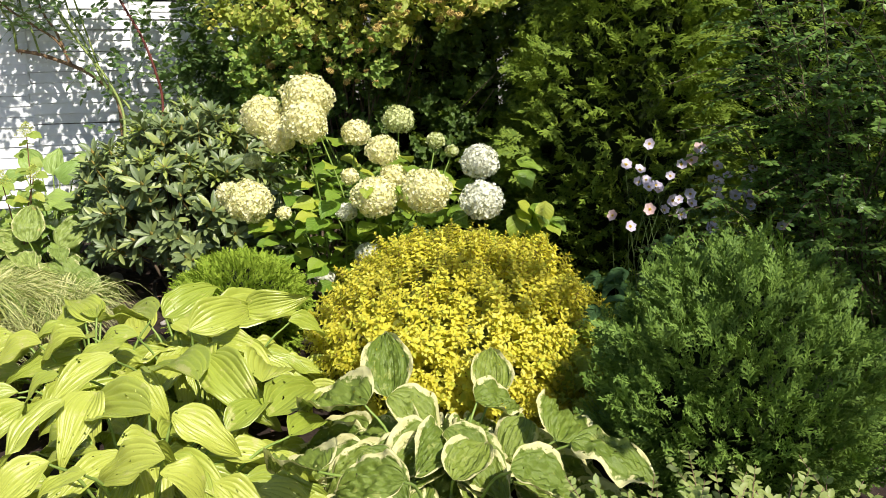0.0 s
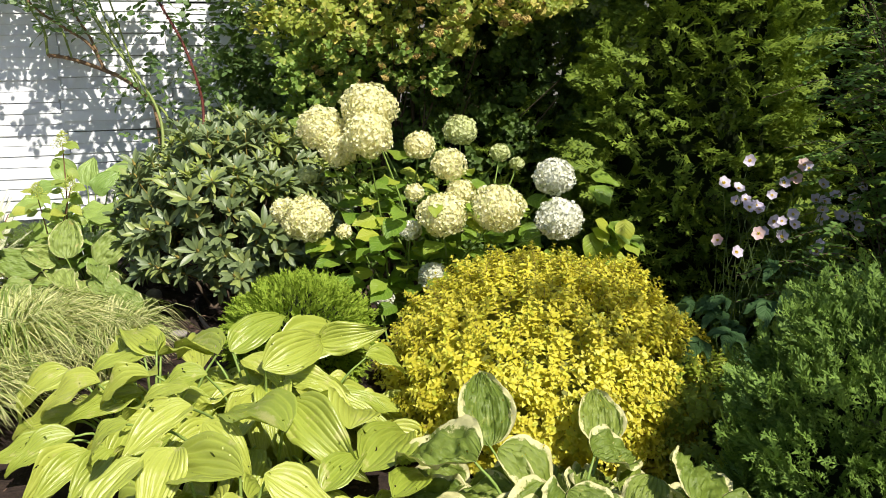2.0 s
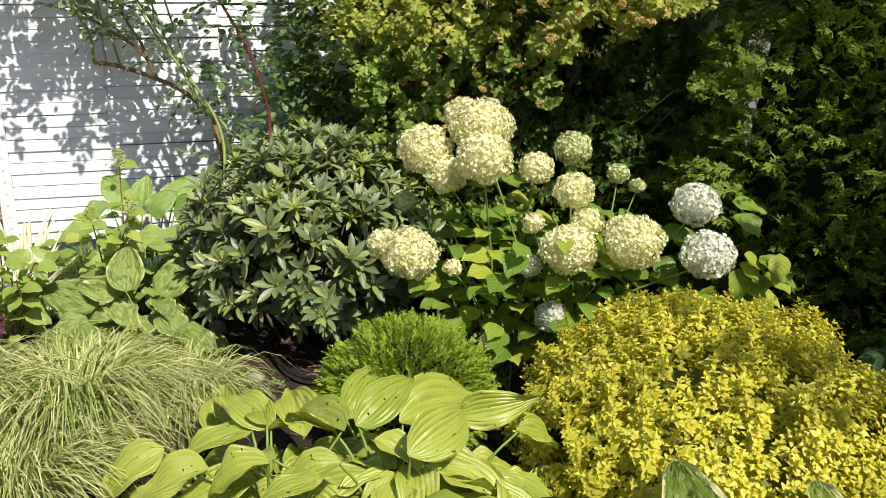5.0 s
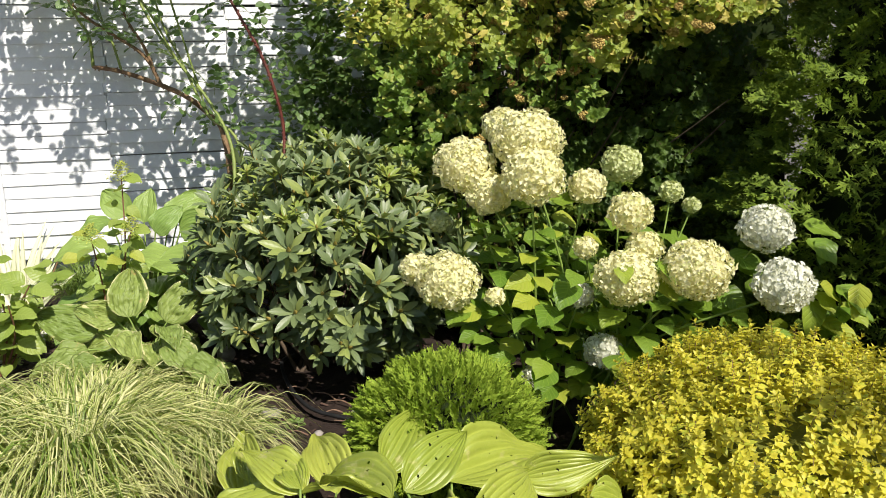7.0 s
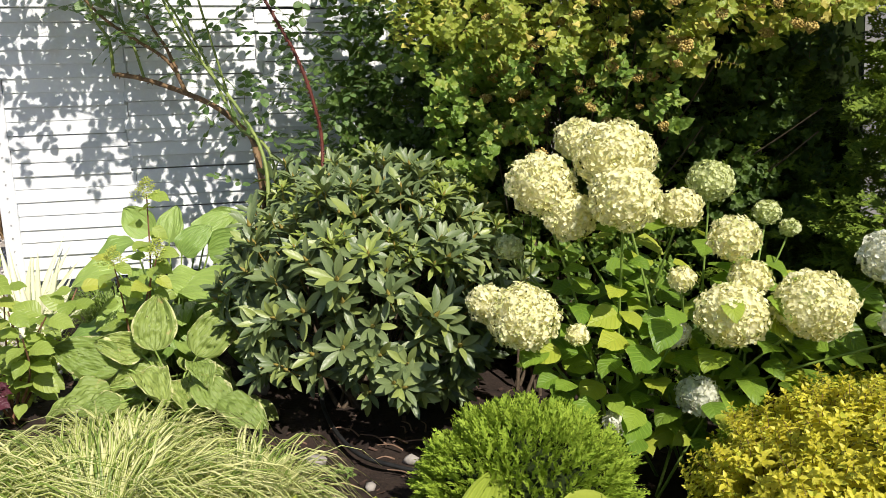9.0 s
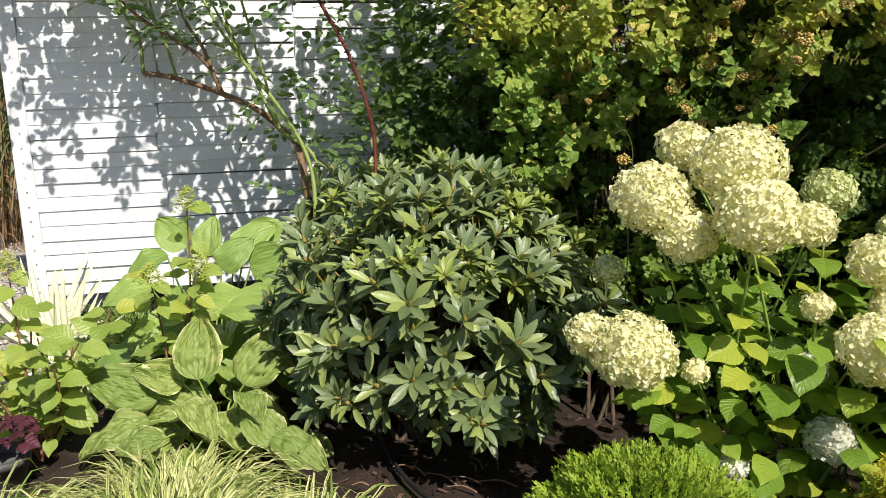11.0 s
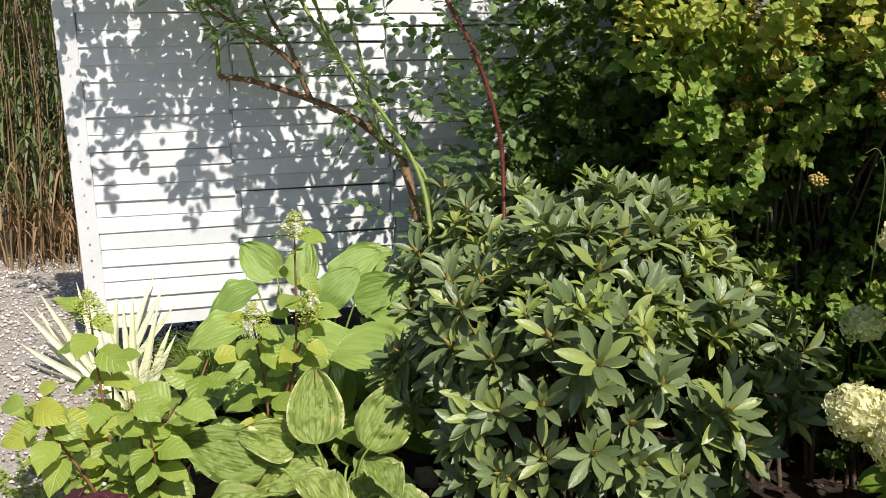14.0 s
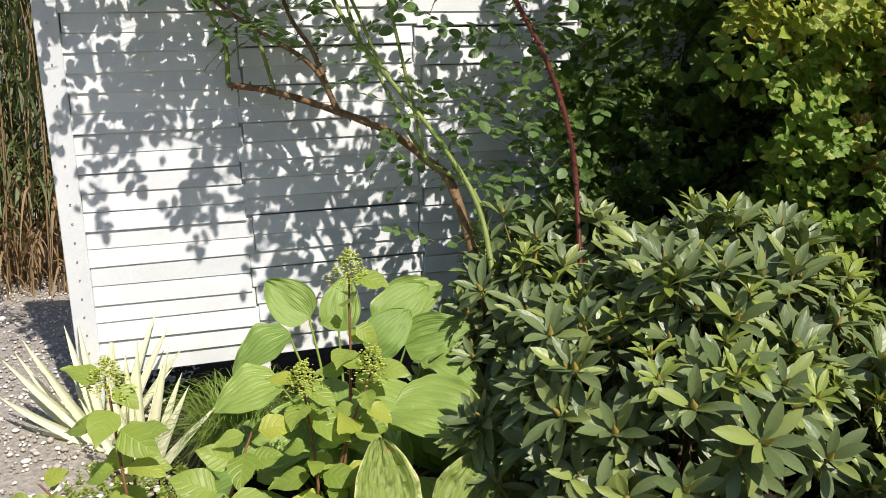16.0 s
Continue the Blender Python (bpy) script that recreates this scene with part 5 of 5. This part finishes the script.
# ---- panicle hydrangea shoots ----
def panicle(place, tips, label):
    ob = thing("panicle_hydrangea", place, label, "shrub")
    kinds = [blade_grid(0.10, 0.068, ovate, 6, 7, 0.14, d, wave=.004, seed=s).mesh("leaf", [PANICLE]) for d, s in ((.4, 1), (.7, 2))]
    bud = pebble(77)
    for tip in tips:
        tip = Vector(tip)
        run = curve([place, Vector(place).lerp(tip, .5) + Vector((rnd(-.04, .04), .02, .03)), tip], 6)
        g = Geo()
        tube(g, run, .006, .003, 6)
        part("stem", g, PANICLE_WOOD, ob)
        for i in range(3, len(run)):
            a0 = i * 1.57 + rnd(-.3, .3)
            for sd in (0, math.pi):
                a = a0 + sd
                out = Vector((math.cos(a), math.sin(a) - .25, rnd(-.6, .6)))
                if rnd(0, 1) < .2:
                    continue
                placed("leaf", kinds[int(rnd(0, 1.99))], aim(run[i] + out.normalized() * .018, out, jitter((0.1, -.7, .9), .5), rnd(.65, 1.25)), ob)
        if tip.z < 0.6:
            continue
        fl = Geo()
        m = []
        for k in range(420):
            f = rnd(0, 1)
            a = rnd(0, 6.28)
            rr = (.055 * (1 - f) + .012) * math.sqrt(rnd(.05, 1)) * (.75 + .5 * abs(math.sin(a * 2.5 + f * 9)))
            m.append(np.array(Matrix.Translation(tip + Vector((rr * math.cos(a), rr * math.sin(a), f * .085 - .02 + rnd(-.008, .008)))) @ Matrix.Scale(rnd(.002, .0045), 4)))
        part("flower_panicle", fl.put(bud, m), [LIME_BUD], ob, "lime green flower buds", "stuff")


panicle((-2.50, 4.86, 0), [(-2.45, 4.9, .90), (-2.56, 4.80, .62), (-2.38, 4.82, .66)], "young panicle hydrangea with lime green flower buds")
panicle((-2.86, 4.52, 0), [(-3.0, 4.62, .68), (-2.80, 4.42, .50), (-3.10, 4.45, .45), (-2.70, 4.50, .46), (-2.74, 4.40, .40), (-3.18, 4.62, .42), (-2.68, 4.72, .52), (-3.0, 4.75, .5), (-2.78, 4.62, .40)], "low panicle hydrangea with yellowing green leaves")


def heuchera():
    ob = thing("heuchera", (-2.88, 4.28, 0.1), "dark purple heuchera growing in a grey pot", "plant")
    pot = Geo()
    rows = [(0.075, 0.0), (0.095, .12), (.102, .12), (.102, .145), (.09, .145), (.085, .11)]
    v = [(-2.88 + r * math.cos(a * math.pi / 10), 4.28 + r * math.sin(a * math.pi / 10), z) for r, z in rows for a in range(20)]
    pot.add(v, [(i * 20 + k, i * 20 + (k + 1) % 20, (i + 1) * 20 + (k + 1) % 20, (i + 1) * 20 + k) for i in range(5) for k in range(20)])
    part("pot", pot, POT, ob, "grey plastic pot")
    kind = blade_grid(.065, .065, lobed, 6, 6, .1, .5, wave=.006).mesh("leaf", [HEUCHERA])
    for i in range(34):
        a, d = i * 2.4, math.sqrt(rnd(0, 1)) * .1
        out = Vector((math.cos(a), math.sin(a), rnd(-.1, .6)))
        placed("leaf", kind, aim((-2.88 + d * math.cos(a), 4.28 + d * math.sin(a), .19 + .10 * (1 - d * 8) * rnd(.3, 1)), out, jitter((0, -.3, 1), .3), rnd(.7, 1.1)), ob)


heuchera()


# ---- anemones ----
def anemones():
    base = Vector((1.0, 3.42, 0))
    ob = thing("japanese_anemone", base, "japanese anemone with pale lilac and pink open flowers", "flower")
    petal = blade_grid(.024, .022, rounded, 4, 4, .0, -.5, cup=.5)

    def bloom(mat, seed):
        r = np.random.default_rng(seed)
        g = Geo()
        for k in range(6):
            a = k * math.pi / 3 + r.uniform(-.15, .15)
            leaf_at(g, petal, (.003 * math.cos(a), .003 * math.sin(a), .001 * k * .3), (math.cos(a), math.sin(a), r.uniform(0, .3)), (0, 0, 1), r.uniform(.9, 1.1))
        return g.mesh("flower", [mat])

    ball = pebble(5)
    eye = Geo().put(ball, mats_np([Matrix.Translation((.004 * math.cos(q), .004 * math.sin(q), .003)) @ Matrix.Scale(.0026, 4) for q in (0, 1.3, 2.5, 3.8, 5)])).mesh("stamens", [ANEMONE_EYE])

    lilac, pink = [bloom(ANEMONE_PETAL, 1), bloom(ANEMONE_PETAL, 2)], [bloom(PINK_PETAL, 3)]
    spots = [(.85, 3.45, .94, 0), (.66, 3.15, .83, 1), (.73, 3.15, .79, 0), (.97, 3.45, .86, 0), (1.04, 3.45, .89, 0), (1.03, 3.45, 1.03, 1), (1.06, 3.45, 1.08, 1), (1.14, 3.45, 1.01, 0), (1.23, 3.45, .89, 0), (1.3, 3.45, .85, 0),
             (1.15, 3.45, .75, 0), (.85, 3.45, 1.09, 0), (.82, 3.45, .98, 0), (.95, 3.45, .96, 0), (.76, 3.45, 1.0, 0), (1.05, 3.45, .85, 0), (1.44, 3.45, .77, 0), (.8, 3.15, .86, 1), (.99, 3.45, 1.01, 0), (1.4, 3.45, .66, 0), (1.29, 3.46, .88, 0), (.98, 3.40, .87, 0), (.89, 3.44, .92, 0)]
    spots += [(rnd(.78, 1.32), rnd(3.4, 3.5), rnd(.78, 1.08), 0) for _ in range(16)]
    for x, y, z, tint in spots:
        kind = pink[0] if tint else lilac[int(rnd(0, 1.99))]
        w = jitter((-.1, -.75, .5), .35)
        m = aim((x, y, z), w.orthogonal(), w, rnd(.85, 1.2))
        placed("stamens", eye, m, placed("flower", kind, m, ob, "pink open flower" if tint else ""), "yellow stamens")
        foot = base + Vector((rnd(-.3, .3), rnd(-.1, .2), 0))
        g = Geo()
        tube(g, curve([foot, foot.lerp(Vector((x, y, z)), .55) + Vector((rnd(-.08, .08), rnd(0, .08), .06)), (x, y + .004, z - .006)], 5), .0019, .0010, 5)
        part("stem", g, DARK_STALK, ob)
    leaflet = blade_grid(.12, .062, toothed, 6, 14, .18, .7, wave=.005, seed=4)

    def palm(seed):
        r = np.random.default_rng(seed)
        g = Geo()
        for a, size in ((0, 1.0), (.95, .8), (-.95, .8)):
            leaf_at(g, leaflet, (0, 0, 0), (math.sin(a), math.cos(a), r.uniform(-.25, .05)), (r.uniform(-.2, .2), 0, 1), size * r.uniform(.9, 1.1))
        return g.mesh("leaf", [ANEMONE_LEAF])

    kinds = [palm(1), palm(2), palm(3)]
    for i in range(95):
        a, d = i * 2.4, math.sqrt(rnd(0, 1))
        p = (0.98 + .46 * d * math.cos(a), 3.28 + .34 * d * math.sin(a), rnd(.22, .74) * (1.05 - .4 * d))
        placed("leaf", kinds[i % 3], aim(p, (math.cos(a), math.sin(a) - .5, rnd(-.5, .1)), jitter((0, -.4, 1), .3), rnd(.75, 1.2)), ob)


anemones()


# ---- small-leaved shrubs ----
def twiggy(name, place, label, mat, leaf, canes, stem_mat, leaf_gap=0.028, cap=0):
    ob = thing(name, place, label, "shrub")
    ms = []
    g = Geo()
    for pts, r in canes:
        run = curve(pts, 10)
        tube(g, run, r, r * .35, 5)
        for i in range(3, len(run)):
            d = run[i] - run[i - 1]
            n = max(1, int(d.length / leaf_gap))
            for k in range(n):
                p = run[i - 1].lerp(run[i], k / n)
                for sd in (-1, 1):
                    side = d.normalized().cross(Vector((0, 0, 1)))
                    w = side * sd + d.normalized() * .6 + jitter((0, 0, 0.1), .45)
                    ms.append(aim(p, w, jitter((0, -.4, 1), .5), rnd(.7, 1.25)))
    part("branchwork", g, stem_mat, ob)
    spread(ob, "leaf", [leaf], [mat], ms, cap)
    return ob


def right_shrub():
    """Canes that rise and arch over, each with level side twigs in tiers."""
    canes = []
    for _ in range(84):
        b = Vector((1.80 + rnd(-.25, .3), 3.40 + rnd(-.25, .3), 0))
        a = rnd(math.pi * .8, math.pi * 1.65)
        out = Vector((math.cos(a), math.sin(a) * .8, 0))
        R, H = rnd(.25, .80), rnd(.45, 1.95)
        run = [b, b + out * R * .35 + Vector((0, 0, H * .7)), b + out * R * .8 + Vector((0, 0, H)), b + out * (R + .16) + Vector((0, 0, H - rnd(0, .1)))]
        canes.append((run, .0045))
        for _ in range(6):
            f = rnd(.35, 1)
            p = run[1].lerp(run[2], (f - .35) / .65) + Vector((0, 0, -.02))
            c = a + rnd(-1.2, 1.2)
            L = rnd(.14, .32)
            way = Vector((math.cos(c), math.sin(c), rnd(-.15, .3)))
            canes.append(([p, p + way * L * .5 + Vector((0, 0, .02)), p + way * L + Vector((0, 0, rnd(-.05, .02)))], .002))
    twiggy("small_leaved_shrub", (1.80, 3.40, 0), "dark green arching shrub with small oval leaves", PRIVET, blade_grid(.025, .016, rounded, 2, 3, .2, .3), canes, BARK, .017, 0)


right_shrub()


def front_shrub():
    canes = []
    for _ in range(330):
        b = Vector((.86 + rnd(-.40, .50), 1.62 + rnd(-.17, .17), 0))
        a = rnd(0, 6.28)
        R, H = rnd(.1, .32), rnd(.22, .44)
        out = Vector((math.cos(a), math.sin(a), 0))
        tip = b + out * R + Vector((0, 0, H))
        canes.append(([b, b + out * R * .3 + Vector((0, 0, H * .6)), tip], .0025))
        c = a + rnd(-1.5, 1.5)
        mid = b + out * R * .4 + Vector((0, 0, H * .65))
        canes.append(([mid, mid + Vector((.05 * math.cos(c), .05 * math.sin(c), .04)), mid + Vector((.10 * math.cos(c), .10 * math.sin(c), .06))], .0018))
    twiggy("low_shrub", (.86, 1.62, 0), "low twiggy shrub with pale small leaves", PALE_SHRUB, blade_grid(.024, .0135, rounded, 2, 3, .25, .3), canes, TWIG, .012, 300)


front_shrub()


# ---- shade tree, out of view, added for its dappled shade ----
def shade_tree():
    x, y = 2.30, 1.0
    ob = thing("shade_tree", (x, y, 0), "unseen small leafy tree added to cast dappled shade", "tree")
    g = Geo()
    tube(g, curve([(x, y, -.02), (x - .05, y + .05, .9), (x - .1, y + .1, 1.9), (x - .1, y + .15, 3.0)], 5), .07, .03, 10)
    part("trunk", g, BARK, ob)
    leaf = blade_grid(.07, .05, ovate, 4, 5, .15, .5)
    kinds = [sprig(leaf, 9, .16, 90 + s, .5) for s in range(3)]
    limbs = Geo()
    poses = []
    for k in range(22):
        a = k * 2.4
        R, H = rnd(.4, 1.0), rnd(2.1, 3.6)
        tip = Vector((x - .28 + R * math.cos(a), y + .3 + R * math.sin(a), H))
        tube(limbs, curve([(x - .1, y + .1, rnd(1.6, 2.4)), (x - .1 + R * .5 * math.cos(a), y + .2 + R * .5 * math.sin(a), H - .2), tip], 4), .02, .006, 6)
        for _ in range(9):
            poses.append(aim(tip + Vector((rnd(-.32, .32), rnd(-.32, .32), rnd(-.28, .28))), jitter((math.cos(a), math.sin(a), .3), .7), jitter((0, 0, 1), .5), rnd(.8, 1.3)))
    part("limb", limbs, BARK, ob)
    spread_leaves(ob, kinds, [PRIVET, TWIG], poses, 0, rest="crown")


shade_tree()


# ---- small things on the soil ----
def weeds():
    leaf = blade_grid(.022, .016, rounded, 2, 3, .2, .4)
    kinds = [sprig(leaf, 7, .04, 200 + s, .4) for s in range(3)]
    ms = [[] for _ in kinds]
    for _ in range(420):
        x, y = -3.12 + rnd(-.28, .26), 5.05 + rnd(-.5, .45)
        ms[int(rnd(0, 2.99))].append(np.array(aim((x, y, .03), jitter((0, -.2, 1), .5), jitter((1, 0, 0), .5), rnd(.7, 1.3))))
    g = Geo()
    for k, m in zip(kinds, ms):
        g.put(k, m)
    lone("ground_cover", g, [PANICLE, TWIG], "low green weeds creeping over the gravel edge", "plant", kind="stuff")
    ob = thing("seedling", (-1.50, 4.16, 0), "small pale green seedling on bare soil", "plant")
    me = leaf.mesh("leaf", [PALE_HOSTA])
    for k in range(26):
        a = k * 2.4
        placed("leaf", me, aim((-1.50 + .04 * math.cos(a) * rnd(0, 1), 4.16 + .04 * math.sin(a) * rnd(0, 1), rnd(.02, .06)), (math.cos(a), math.sin(a), rnd(.2, 1)), jitter((0, -.3, 1), .3), rnd(.7, 1.2)), ob)


weeds()

g = Geo()
tube(g, curve([(-1.66, 5.0, .03), (-1.68, 4.8, .06), (-1.60, 4.58, .03), (-1.47, 4.34, .035), (-1.32, 4.24, .04), (-1.10, 4.18, .03)], 8), .009, .009, 10)
lone("drip_hose", g, HOSE, "black rubber drip hose lying on the soil", "hose")
for k in range(16):
    x, y, a, L = rnd(-1.75, -1.15), rnd(4.0, 4.6), rnd(0, 3.14), rnd(.05, .16)
    g = Geo()
    tube(g, curve([(x, y, .03), (x + L * .5 * math.cos(a), y + L * .5 * math.sin(a), .038), (x + L * math.cos(a + .2), y + L * math.sin(a + .2), .03)], 4), .004, .002, 6)
    lone("twig", g, TWIG, "dry brown twig lying on the mulch", "twig", "twigs on the soil")
for x, y, s in ((-1.62, 4.30, .045), (-1.40, 4.12, .03), (-1.27, 4.34, .035), (-2.0, 5.0, .07), (-3.05, 4.9, .05)):
    k = pebble(int(900 + s * 1000 + abs(x) * 100))
    g = Geo().put(k, [np.array(Matrix.Translation((x, y, .02)) @ Matrix.Scale(s, 4))])
    lone("stone", g, STONE, "grey field stone half sunk in soil", "stone", "stones in the bed")

# ---- walls that close the garden ----
for name, a in (("wall_north", (-12, 9, 11.8, 12.0, -0.05, 2.6)), ("wall_east", (8.8, 9.0, -8, 11.8, -0.05, 2.6)), ("wall_west", (-12.2, -12, -8, 12.0, -0.05, 2.6)), ("wall_south", (-12, 9, -8.2, -8.0, -0.05, 2.6))):
    lone(name, box_geo(*a, 0, 0.01), WALL, "plain grey rendered garden wall", "wall", kind="structure", smooth=False)
